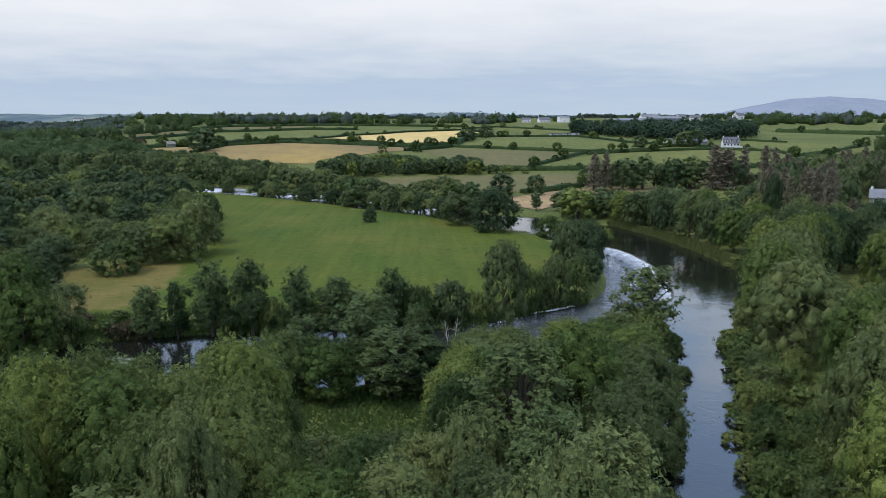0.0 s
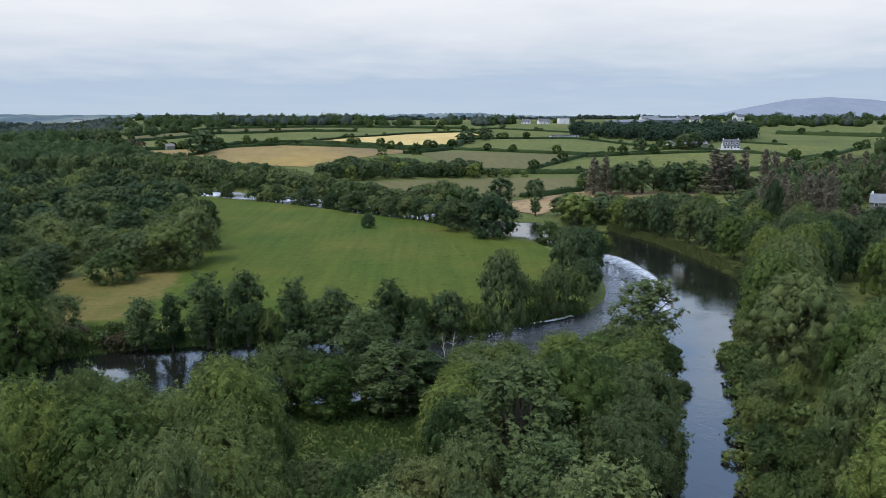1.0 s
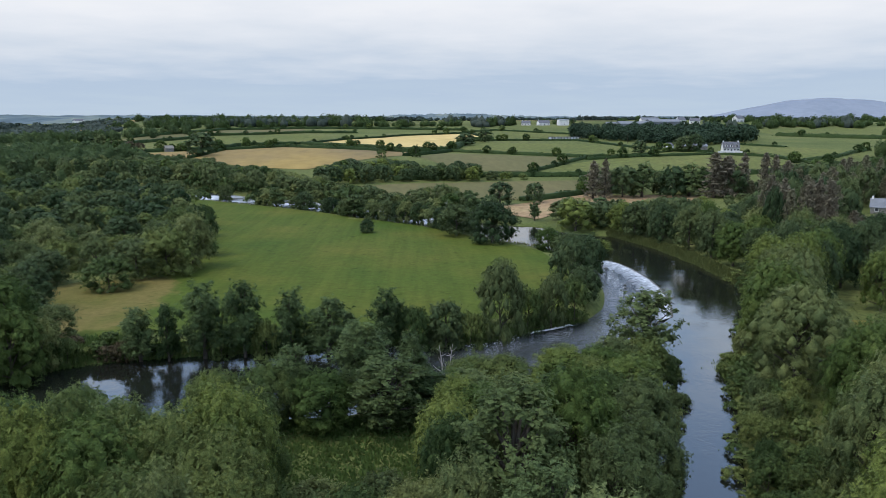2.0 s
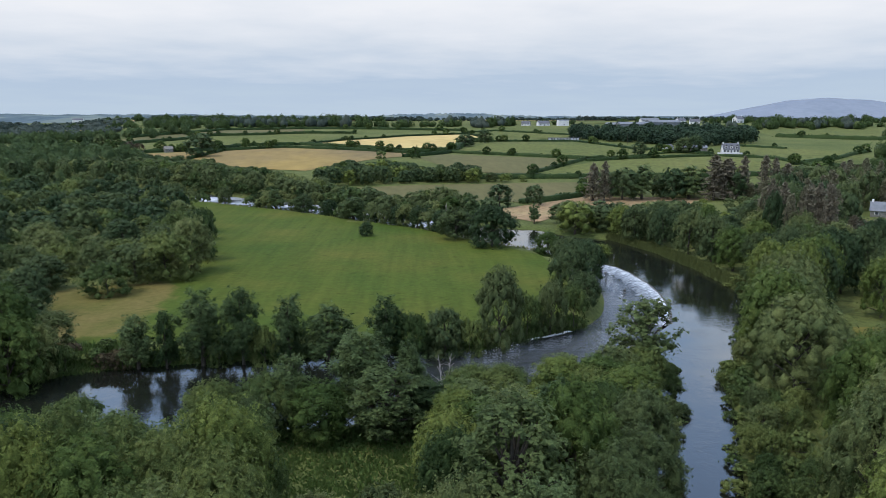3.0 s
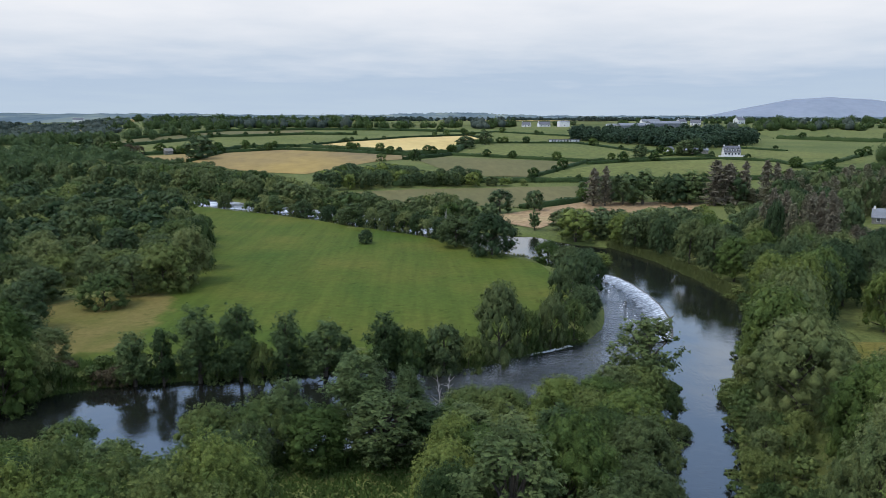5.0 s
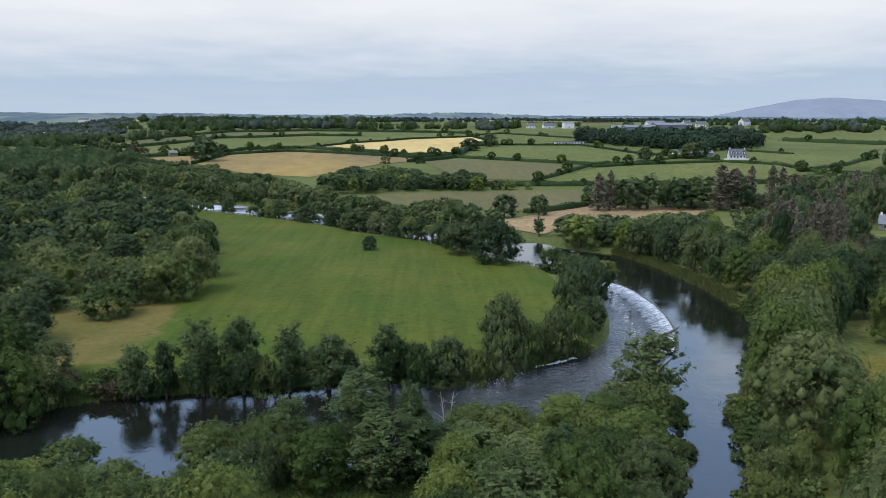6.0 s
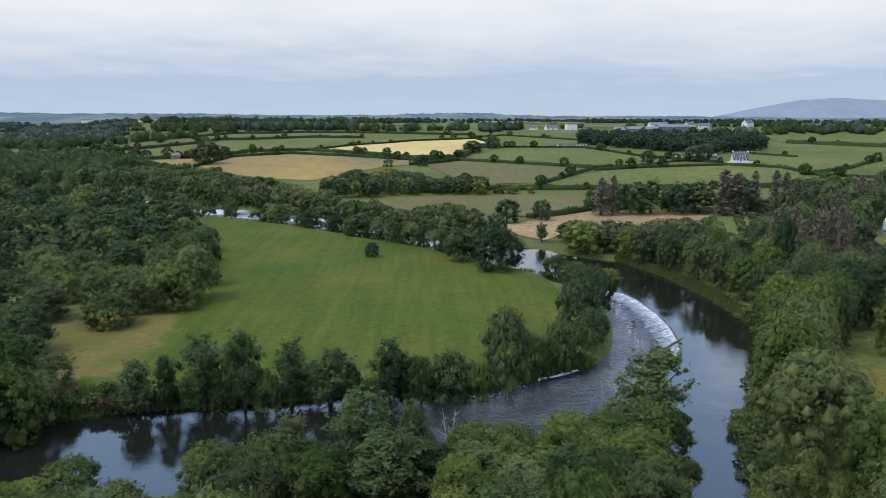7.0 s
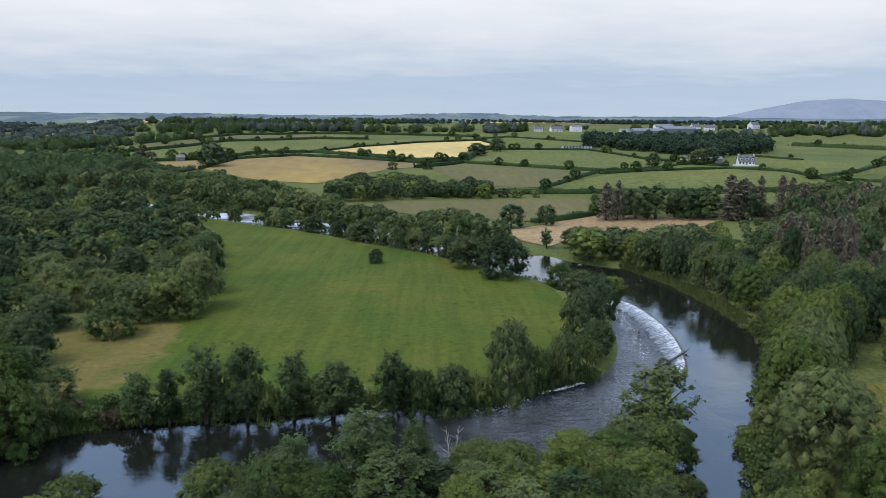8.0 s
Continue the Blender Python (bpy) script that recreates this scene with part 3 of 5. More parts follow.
LEVEL = {"near": (5200, 0.74, 1.5, 4, 5), "mid": (2300, 0.95, 1.5, 3, 5), "far": (330, 1.9, 1.4, 3, 5)}


def sprays(points, normals, size, aspect, g):
    """One leaf spray, a bent sliver of a triangle, at each point."""
    n = len(points)
    normals = normals / (np.linalg.norm(normals, axis=1, keepdims=True) + 1e-9)
    u = np.cross(normals, g.normal(size=(n, 3)))
    u /= np.linalg.norm(u, axis=1, keepdims=True) + 1e-9
    v = np.cross(normals, u)
    s = (size * g.uniform(0.55, 1.45, n))[:, None]
    a = points - u * s * 0.6 * aspect
    b = points + u * s * 0.4 * aspect - v * s * 0.5
    c = points + u * s * 0.4 * aspect + v * s * 0.5 + normals * s * 0.15
    return np.stack([a, b, c], 1).reshape(-1, 3), np.arange(3 * n).reshape(n, 3)


def crown_mesh(kind, level, seed):
    g = np.random.default_rng(seed)
    count, grow, loose, rings, segs = LEVEL[level]
    size, aspect = LEAF[kind]
    if kind in ("dome", "great", "elder"):
        count = int(count * 1.35)
    if kind == "larch":
        # thin whorls of drooping branches round a straight stem
        count = {"near": 2600, "mid": 1300, "far": 800}[level]
        size = {"near": 0.3, "mid": 0.28, "far": 0.15}[level]
        whorl = g.integers(0, 22, count)
        z = 1.2 + 8.8 * (whorl / 21) ** 1.05
        reach = (2.3 * (1 - z / 10.4) ** 0.5 + 0.05) * (0.35 + 0.8 * np.abs(np.sin(whorl * 7.3 + seed)))
        bough = g.integers(0, 7, count)
        a = bough * 0.9 + whorl * 1.7 + g.normal(0, 0.13, count)
        q = g.uniform(0, 1, count) ** 0.7
        p = np.stack([np.cos(a) * reach * q, np.sin(a) * reach * q, z - 0.35 * q * q + g.normal(0, 0.16, count)], -1)
        v, f = sprays(p, g.normal(size=p.shape) + np.array([0, 0, 0.6]), size * grow, aspect, g)
        return mesh_np("crown", v, f, M[kind])
    lobes = crown_lobes(kind, g)
    area = lobes[:, 3] * lobes[:, 5]
    pick = g.choice(len(lobes), int(count * 2.2), p=area / area.sum())
    d = g.normal(size=(len(pick), 3))
    d /= np.linalg.norm(d, axis=1, keepdims=True)
    q = CORE[kind] * 0.95 + (1.0 + 0.2 * loose - CORE[kind]) * g.uniform(0, 1, len(pick)) ** 1.3
    p = lobes[pick, :3] + d * lobes[pick, 3:] * q[:, None]
    deep = np.zeros(len(p))
    for c in lobes:
        deep = np.maximum(deep, 1 - np.linalg.norm((p - c[:3]) / c[3:], axis=1))
    keep = np.where((deep < 1.1 - CORE[kind]) & (p[:, 2] > 0.15))[0][:count]
    p, d = p[keep], d[keep]
    n = {"near": 110, "mid": 60, "far": 12}[level]
    per = {"near": 14, "mid": 12, "far": 5}[level]
    own = g.choice(len(lobes), n, p=area / area.sum())
    way = g.normal(size=(n, 3)) + np.array([0, 0, 0.9])
    way /= np.linalg.norm(way, axis=1, keepdims=True)
    root = lobes[own, :3] + way * lobes[own, 3:] * 0.8
    reach = g.uniform(*TWIGS[kind], n)
    t = np.tile(np.linspace(0.1, 1, per), n)
    tw = np.repeat(root, per, 0) + np.repeat(way, per, 0) * (np.repeat(reach, per) * t)[:, None] + g.normal(0, 0.16, (n * per, 3)) * (1.2 - t)[:, None]
    p, d = np.concatenate([p, tw]), np.concatenate([d, np.repeat(way, per, 0)])
    out = p - lobes[:, :3].mean(0)
    out /= np.linalg.norm(out, axis=1, keepdims=True) + 1e-9
    nrm = d * 0.3 + out * 0.6 + np.array([0, 0, 0.5]) + g.normal(size=p.shape) * 0.5
    v, f = sprays(p, nrm, size * grow, aspect, g)
    vs, fs, off = [v], [f], len(v)
    core = CORE[kind] if level != "far" else 0.72
    for n, c in enumerate(lobes if level != "far" else lobes * np.array([1, 1, 1, 1.15, 1.15, 1.15])):
        if level == "far" and n % 2:
            continue
        bv, bf = ball(c[:3], c[3:] * core, g, 0.16, rings, segs)
        tri = np.concatenate([bf[:, [0, 1, 2]], bf[:, [0, 2, 3]]])
        mid = bv[tri].mean(1)
        seen = np.ones(len(tri), bool)
        for k, o in enumerate(lobes):
            if k != n:
                seen &= np.linalg.norm((mid - o[:3]) / (o[3:] * core), axis=1) > 0.9
        vs.append(bv)
        fs.append(tri[seen] + off)
        off += len(bv)
    me = mesh_np("crown", np.concatenate(vs), np.concatenate(fs), M[kind])
    inner = np.arange(len(me.polygons)) >= len(f)
    me.polygons.foreach_set("use_smooth", inner)
    me.materials.append(INNER[kind])
    me.polygons.foreach_set("material_index", inner.astype(np.int32))
    return me


def tube(path, radii, sides=6):
    """A tapered limb along a bent path."""
    v, f = [], []
    path = [Vector(p) for p in path]
    for i, (p, r) in enumerate(zip(path, radii)):
        t = (path[min(i + 1, len(path) - 1)] - path[max(i - 1, 0)]).normalized()
        u = t.orthogonal().normalized()
        w = t.cross(u)
        for k in range(sides):
            a = 2 * math.pi * k / sides
            v.append(p + (u * math.cos(a) + w * math.sin(a)) * r)
    for i in range(len(path) - 1):
        for k in range(sides):
            f.append((i * sides + k, i * sides + (k + 1) % sides, (i + 1) * sides + (k + 1) % sides, (i + 1) * sides + k))
    return np.array([tuple(x) for x in v]), np.array(f)


def trunk_mesh(kind, seed, level):
    g = np.random.default_rng(seed + 50)
    lobes = crown_lobes("alder" if kind == "larch" else kind, np.random.default_rng(seed))[::2]
    vs, fs, off = [], [], 0
    sides = 6 if level == "near" else 4

    def add(path, radii):
        nonlocal off
        v, f = tube(path, radii, sides)
        vs.append(v)
        fs.append(f + off)
        off += len(v)
    top = 9.6 if kind == "larch" else 8.6 if kind in ("alder", "airy") else 5.5
    base = 0.30 if kind not in ("shrub",) else 0.2
    lean = g.uniform(-0.3, 0.3, 2)
    spine = [(lean[0] * k * k, lean[1] * k * k, -0.3 + (top + 0.3) * k) for k in np.linspace(0, 1, 5)]
    add(spine, np.linspace(base, 0.06, 5))
    for c in lobes[:: (1 if level == "near" else 3)]:
        z0 = min(top * 0.9, max(0.5, c[2] * 0.55))
        k = z0 / top
        a = (lean[0] * k * k, lean[1] * k * k, z0)
        add([a, ((a[0] + c[0]) / 2, (a[1] + c[1]) / 2, (z0 * 0.4 + c[2] * 0.6)), tuple(c[:3])], (0.12, 0.08, 0.03))
    return mesh_np("trunk", np.concatenate(vs), np.concatenate(fs), M["bark"], True)


STOCK, WIDTH = {}, {"dome": 10.6, "great": 10.6, "airy": 5.2, "rust": 11.5, "alder": 5.0, "willow": 9.6, "broad": 8.4, "shrub": 11.5, "dark": 8.4, "oak": 8.4, "elder": 10.6, "larch": 4.4}
NAMES = {"dome": "willow_tree", "great": "broadleaf_tree", "airy": "sallow_tree", "rust": "bush", "alder": "alder_tree", "willow": "willow_tree", "broad": "broadleaf_tree", "shrub": "bush", "dark": "dark_tree", "oak": "oak_tree", "elder": "oak_tree", "larch": "larch_tree"}
LABELS = {
    "dome": "large domed pale green willow above the millrace",
    "great": "large round-headed green tree above the millrace",
    "airy": "airy pale grey-green sallow with see-through crown",
    "rust": "low reddish-brown bush on the bank",
    "alder": "upright dark green alder on the river bank",
    "willow": "rounded grey-green willow with a loose crown",
    "broad": "full-crowned bright green broadleaf tree",
    "shrub": "dense mid-green riverside bush",
    "dark": "dense dark green tree",
    "oak": "full-crowned dark green oak",
    "elder": "dense dark green oak leafed to the ground",
    "larch": "brownish half-bare larch with thin needles",
}


def stock(kind, level, k):
    key = (kind, level, k)
    if key not in STOCK:
        seed = 100 + 17 * k + len(kind)
        STOCK[key] = (crown_mesh(kind, level, seed), trunk_mesh(kind, seed, level))
    return STOCK[key]


PLANTED = []


def plant(kind, x, y, height, width, label="", turn=None, group="", level=None, z=None, joined=None):
    far = math.hypot(x, y)
    level = level or ("near" if far < 98 else "mid" if far < 235 else "far")
    if height < 3.2:
        level = "far"
    elif height < 5.5 and level == "near":
        level = "mid"
    crown, trunk = stock(kind, level, int(rng.integers(0, 3)))
    if far > 235 and joined is not None:
        w = width / WIDTH[kind]
        m = Matrix.LocRotScale((x, y, at_land(x, y)), Euler((0, 0, rng.uniform(0, 6.28))), (w, w, height / 10))
        joined.setdefault(kind, []).append((crown, np.array(m)))
        return None
    root = tagged(new(NAMES[kind]), label or LABELS[kind], "bush" if kind in ("shrub", "rust") else "tree", group)
    w = width / WIDTH[kind]
    z = at_land(x, y) if z is None else z
    root.matrix_basis = Matrix.LocRotScale((x, y, z), Euler((0, 0, rng.uniform(0, 6.28) if turn is None else turn)), (w * rng.uniform(0.92, 1.08), w, height / 10))
    part("trunk", trunk, None, root)
    part("crown", crown, None, root)
    PLANTED.append((x, y, width / 2))
    return root


def join_far(joined, group):
    """One sheet of woodland for each kind of tree that stands too far off to count."""
    for kind, items in joined.items():
        vs, fs, tones, slots, off = [], [], [], [], 0
        for me, m in items:
            v = np.empty(len(me.vertices) * 3, np.float32)
            me.vertices.foreach_get("co", v)
            f = np.empty(len(me.loops), np.int32)
            me.loops.foreach_get("vertex_index", f)
            v = v.reshape(-1, 3) @ m[:3, :3].T + m[:3, 3]
            vs.append(v)
            tones.append(np.full(len(v), rng.uniform(-0.22, 0.22), np.float32))
            fs.append(f.reshape(-1, 3) + off)
            own = np.empty(len(me.polygons), np.int32)
            me.polygons.foreach_get("material_index", own)
            slots.append(own)
            off += len(v)
        name = "woodland_" + kind
        me = mesh_np(name, np.concatenate(vs), np.concatenate(fs), M[kind])
        me.attributes.new("tone", "FLOAT", "POINT").data.foreach_set("value", np.concatenate(tones))
        if kind in INNER:
            me.materials.append(INNER[kind])
            me.polygons.foreach_set("material_index", np.concatenate(slots))
        tagged(new(name, me), WOODS[kind], "woodland", kind="stuff")


WOODS = {"dome": "pale willows in the wood by the bend", "great": "green broadleaf trees in the wood by the bend", "alder": "band of dark alders in the valley", "willow": "grey-green willow scrub by the river", "broad": "mixed broadleaf woodland beyond the river",
         "shrub": "scrubby thicket between fields", "dark": "dense dark plantation behind the farmhouse", "oak": "dark green oaks in the valley woods", "elder": "dense dark oaks in the valley woods", "larch": "belt of brownish thin larches"}


def skyline(*points):
    """The height to which a wood may grow: (bearing east of north, fall of the sightline over its crowns) from the lookout."""
    b, fall = zip(*points)

    def top(x, y):
        return max(0.0, 44.5 - float(np.interp((x - 0.6) / max(y - 5, 1), b, fall)) * math.hypot(x - 0.6, y - 5) - at_land(x, y))
    return top


RIVERSIDE = skyline((-0.373, 0.0632), (-0.336, 0.0698), (-0.283, 0.0695), (-0.272, 0.0661), (-0.26, 0.075), (-0.238, 0.0814), (-0.2, 0.0821), (-0.185, 0.0891), (-0.151, 0.0957), (-0.117, 0.1001), (-0.105, 0.1132), (-0.063, 0.1137), (-0.033, 0.1264), (0.002, 0.1188), (0.036, 0.1143), (0.055, 0.1158), (0.074, 0.1265), (0.121, 0.1354))
BELT = skyline((-0.155, 0.0919), (-0.139, 0.0868), (-0.109, 0.0797), (-0.086, 0.0723), (-0.071, 0.0778), (-0.041, 0.0727), (-0.002, 0.0766), (0.013, 0.0835), (0.044, 0.0805), (0.059, 0.0759), (0.082, 0.0766), (0.09, 0.0933), (0.121, 0.0908), (0.159, 0.0973), (0.229, 0.0985))
WESTWOOD = skyline((-0.706, 0.0305), (-0.559, 0.034), (-0.514, 0.0373), (-0.455, 0.0389), (-0.41, 0.0362), (-0.392, 0.0336), (-0.377, 0.0492), (-0.365, 0.0599), (-0.336, 0.0669), (-0.272, 0.0668), (-0.26, 0.075))


def scatter(poly, gap, kinds, heights, spread, tries=4000, keep_out=(), group="", edge=1.0, limit=None):
    """Fills a stretch of the plan with trees at about that gap."""
    lo, hi = np.min(poly, 0), np.max(poly, 0)
    pts = rng.uniform(lo, hi, (tries, 2))
    ok = inside(poly, pts[:, 0], pts[:, 1]) & (from_water(pts[:, 0], pts[:, 1]) > edge) & (np.abs(pts[:, 0]) < 0.66 * pts[:, 1] + 24)
    for q in keep_out:
        ok &= ~inside(q, pts[:, 0], pts[:, 1])
    names, odds = zip(*kinds)
    odds = np.array(odds, float) / sum(odds)
    mine, joined = [], {}
    for x, y in pts[ok]:
        g = gap * rng.uniform(0.8, 1.25)
        if any((x - a) ** 2 + (y - b) ** 2 < g * g for a, b in mine):
            continue
        if any((x - a) ** 2 + (y - b) ** 2 < (r * 0.8) ** 2 for a, b, r in PLANTED_FIXED):
            continue
        mine.append((x, y))
        kind = str(rng.choice(names, p=odds))
        h = rng.uniform(*heights)
        w = rng.uniform(*spread)
        if kind in ("alder", "larch"):
            w *= 0.75
            h *= 1.12
        if kind == "shrub":
            h *= 0.8
        if limit:
            h = min(h, limit(x, y) * rng.uniform(0.72, 1.0))
            if h < 2.2:
                continue
        plant(kind, x, y, h, min(w, 1.5 * h) if limit else w, group=group, joined=joined)
    join_far(joined, group)


# trees that stand out singly: kind, x, y, height, width, label
SINGLE = [
    ("alder", -41.9, 111.5, 9.5, 5.9),
    ("alder", -37.6, 111.5, 10.4, 4.0),
    ("alder", -32.4, 112.7, 13.3, 7.2),
    ("alder", -26.3, 113.1, 13.6, 6.6),
    ("shrub", -30.0, 113.1, 5.4, 5.1),
    ("alder", -19.4, 114.3, 11.7, 6.0),
    ("shrub", -23.0, 113.4, 7.2, 5.1),
    ("alder", -13.5, 115.1, 10.3, 7.4),
    ("alder", -10.0, 116.4, 7.3, 3.7),
    ("alder", -4.1, 116.8, 11.1, 6.4),
    ("shrub", 0.2, 116.7, 8.6, 7.1),
    ("oak", 5.4, 116.7, 9.5, 7.5),
    ("shrub", 9.4, 116.7, 7.6, 5.3),
    ("elder", 14.8, 121.2, 14.8, 9.6, "tall dense dark green alder on the river bank"),
    ("shrub", 20.2, 125.6, 8.2, 6.6),
    ("elder", 24.7, 127.4, 10.7, 6.7),
    ("shrub", 29.6, 130.9, 8.5, 6.4),
    ("elder", 31.5, 144.6, 12.4, 9.4),
    ("elder", 39.1, 160.1, 10.0, 8.6),
    ("elder", 32.8, 138.0, 7.6, 7.4),
    ("broad", -56.5, 102.5, 12.5, 10.5), ("willow", -54.5, 107.0, 9.0, 6.5), ("shrub", -52.0, 109.5, 4.5, 4.0), ("shrub", -48.5, 112.0, 2.4, 3.5), ("broad", -60.5, 109.5, 12.5, 10.0), ("willow", -66.0, 103.0, 12.0, 9.0),
    ("rust", -44.5, 112.0, 3.4, 4.6), ("rust", -47.2, 111.6, 2.6, 3.8),
    ("shrub", -62.3, 151.2, 7.4, 10.9),
    ("willow", -61.0, 163.5, 9.5, 14.2),
    ("shrub", -55.3, 166.0, 11.5, 15.1),
    ("willow", -51.6, 173.1, 14.0, 12.5),
    ("shrub", -53.2, 188.0, 13.4, 8.5),
    ("shrub", -61.9, 199.1, 12.2, 13.5),
    ("oak", -14.1, 226.9, 4.7, 5.0, "small round dark tree standing alone in the meadow"),
    ("oak", 35.6, 298.3, 10.3, 12.3),
    ("oak", 50.8, 305.2, 9.1, 8.8),
    ("alder", 42.4, 253.6, 7.2, 4.3),
    ("elder", 22.6, 206.4, 12.4, 15.4), ("broad", 37.3, 199.0, 8.6, 9.0),
    ("willow", 13.1, 220.3, 10.2, 12.6),
    ("shrub", -24.9, 303.5, 9.0, 14.2),
    ("elder", 41.0, 192.1, 8.4, 10.3),
    ("elder", 44.3, 187.0, 8.5, 10.0),
    ("broad", 51.0, 196.6, 5.7, 7.5),
    ("alder", 63.4, 245.5, 9.5, 11.3),
    ("broad", 51.8, 231.2, 11.1, 13.3),
    ("alder", 70.1, 245.8, 8.5, 9.4),
    ("oak", 88.0, 250.9, 8.7, 9.6),
    ("oak", 154.3, 501.3, 9.8, 11.4),
    ("oak", 190.0, 514.9, 11.6, 14.1),
    ("oak", 197.4, 513.7, 13.2, 13.3),
    ("shrub", 2.0, 496.8, 8.6, 9.0),
    ("oak", -147.7, 526.0, 17.6, 22.1),
    ("broad", -132.9, 600.9, 9.4, 8.1),
    ("oak", 63.2, 645.0, 12.5, 13.6),
    ("oak", 43.2, 604.1, 10.4, 18.2),
    ("shrub", -20.6, 498.4, 5.6, 8.3),
    ("rust", -212.0, 566.0, 8.5, 12.0, "dark reddish tree by the stone barn"), ("rust", -203.0, 564.0, 7.5, 9.0, "dark reddish tree by the stone barn"), ("broad", -192.0, 578.0, 9.0, 9.5), ("broad", -176.0, 574.0, 7.0, 7.0),
    ("oak", -238.0, 560.0, 13.0, 12.0), ("oak", -228.0, 556.0, 15.0, 12.0), ("broad", -219.0, 552.0, 12.0, 11.0), ("broad", -252.0, 566.0, 10.0, 11.0),
    ("broad", 194.0, 376.0, 9.0, 9.5), ("broad", 203.0, 374.0, 8.0, 9.0), ("broad", 217.0, 384.0, 9.0, 10.0), ("broad", 227.0, 386.0, 8.5, 9.0),
    ("larch", 137.5, 316.5, 17.0, 10.0), ("larch", 163.5, 317.0, 15.0, 9.5),
    ("larch", 78.3, 317.2, 16.0, 9.4),
    ("larch", 83.5, 317.7, 16.9, 7.3),
    ("larch", 129.7, 312.7, 19.0, 13.0),
    ("larch", 134.5, 313.2, 17.0, 11.0),
    ("larch", 142.5, 313.0, 18.2, 8.6),
    ("larch", 153.1, 315.9, 18.4, 8.2),
    ("larch", 157.8, 316.4, 17.4, 7.3),
    ("oak", 92.2, 320.7, 14.7, 14.7),
    ("alder", 100.8, 320.5, 15.7, 13.5),
    ("oak", 113.6, 318.2, 14.6, 13.4),
    ("alder", 120.9, 318.0, 15.1, 12.2),
    ("oak", 139.6, 313.0, 12.5, 12.0),
    ("oak", 175.0, 342.3, 10.5, 13.1),
    ("oak", 197.1, 366.6, 10.6, 15.5),
    ("willow", -96.0, 325.0, 7.0, 8.0), ("shrub", -90.0, 322.5, 5.5, 7.0), ("shrub", -67.0, 308.5, 6.0, 7.0), ("willow", -61.0, 304.0, 7.5, 8.5), ("shrub", -55.0, 299.5, 6.0, 6.5),
    ("willow", -45.5, 292.0, 6.5, 8.0), ("shrub", -39.0, 287.0, 5.0, 6.5), ("shrub", -27.0, 276.5, 5.5, 7.5), ("willow", -21.0, 269.0, 7.0, 9.0), ("shrub", -13.5, 262.0, 5.0, 7.0),
    ("willow", -8.0, 257.0, 7.5, 9.0), ("shrub", -1.5, 250.5, 6.0, 8.0), ("willow", 5.5, 243.0, 8.0, 9.5), ("shrub", 10.0, 236.0, 6.0, 8.0),
    ("elder", 75.8, 182.0, 13.0, 10.0), ("willow", 74.0, 193.0, 13.0, 10.0), ("elder", 71.0, 205.0, 12.0, 9.5), ("oak", 66.5, 217.0, 11.0, 9.0),
    ("willow", 71.0, 139.5, 11.0, 8.0), ("broad", 73.5, 147.0, 12.5, 9.0), ("willow", 76.0, 158.0, 12.0, 9.0), ("broad", 76.6, 171.0, 11.5, 9.5),
    ("great", 72.0, 132.5, 15.0, 11.5, "bright green round-headed tree above the bank"), ("dome", 50.5, 92.0, 14.4, 14.0), ("willow", 39.5, 57.5, 15.5, 9.0), ("great", 55.0, 107.0, 14.5, 12.0), ("dome", 63.5, 118.0, 15.0, 12.5),
    ("willow", -15.0, 42.5, 15.2, 6.5, "tall pale willow rising above the bushes"),
    ("alder", -6.4, 86.0, 11.8, 7.6),
    ("alder", -13.9, 84.0, 9.5, 5),
    ("alder", 0.0, 87.0, 9.5, 5),
    ("shrub", 7.6, 90.5, 5.6, 8),
    ("shrub", 11.5, 88.0, 6.5, 8),
    ("broad", 19.0, 90.0, 7.0, 8),
    ("broad", 24.0, 91.0, 6.6, 7.5),
    ("airy", 33.0, 100.5, 11.7, 8.6, "pale grey-green willow on the point below the weir"),
    ("shrub", 31.5, 104.0, 3.0, 5), ("shrub", 36.5, 107.0, 2.2, 4), ("shrub", 34.5, 97.5, 4.6, 6),
    ("shrub", -38.8, 83.0, 4.9, 8),
    ("shrub", -23.2, 83.0, 6.6, 8),
    ("shrub", -16.6, 82.0, 8.1, 8),
    ("willow", 27.9, 96.0, 6.2, 8),
    ("shrub", 31.5, 96.0, 6.2, 7.5),
]
for kind, x, y, h, w, *label in SINGLE:
    plant(kind, x, y, h, w, *label)
PLANTED_FIXED = list(PLANTED)

CLEARING = [(-18, 66), (-17, 74), (-12, 80), (-4, 80), (0, 76), (1, 70), (-4, 65), (-12, 63)]
# the wooded tongue of land between river and millrace; lower towards the water
TONGUE = skyline((-0.641, 0.4281), (-0.567, 0.4494), (-0.492, 0.454), (-0.455, 0.4682), (-0.417, 0.5038), (-0.32, 0.5239), (-0.297, 0.4698), (-0.267, 0.4803), (-0.237, 0.4762), (-0.184, 0.4657), (-0.123, 0.4438), (-0.085, 0.4463), (0.007, 0.4623), (0.114, 0.4603), (0.145, 0.4804), (0.192, 0.4468), (0.238, 0.4173), (0.277, 0.401), (0.331, 0.4276), (0.37, 0.4877))


def tongue_height(x, y):
    if -18 < x < 2 and y < 69:
        return 37.0 - 0.545 * (y - 2)
    return TONGUE(x, y)


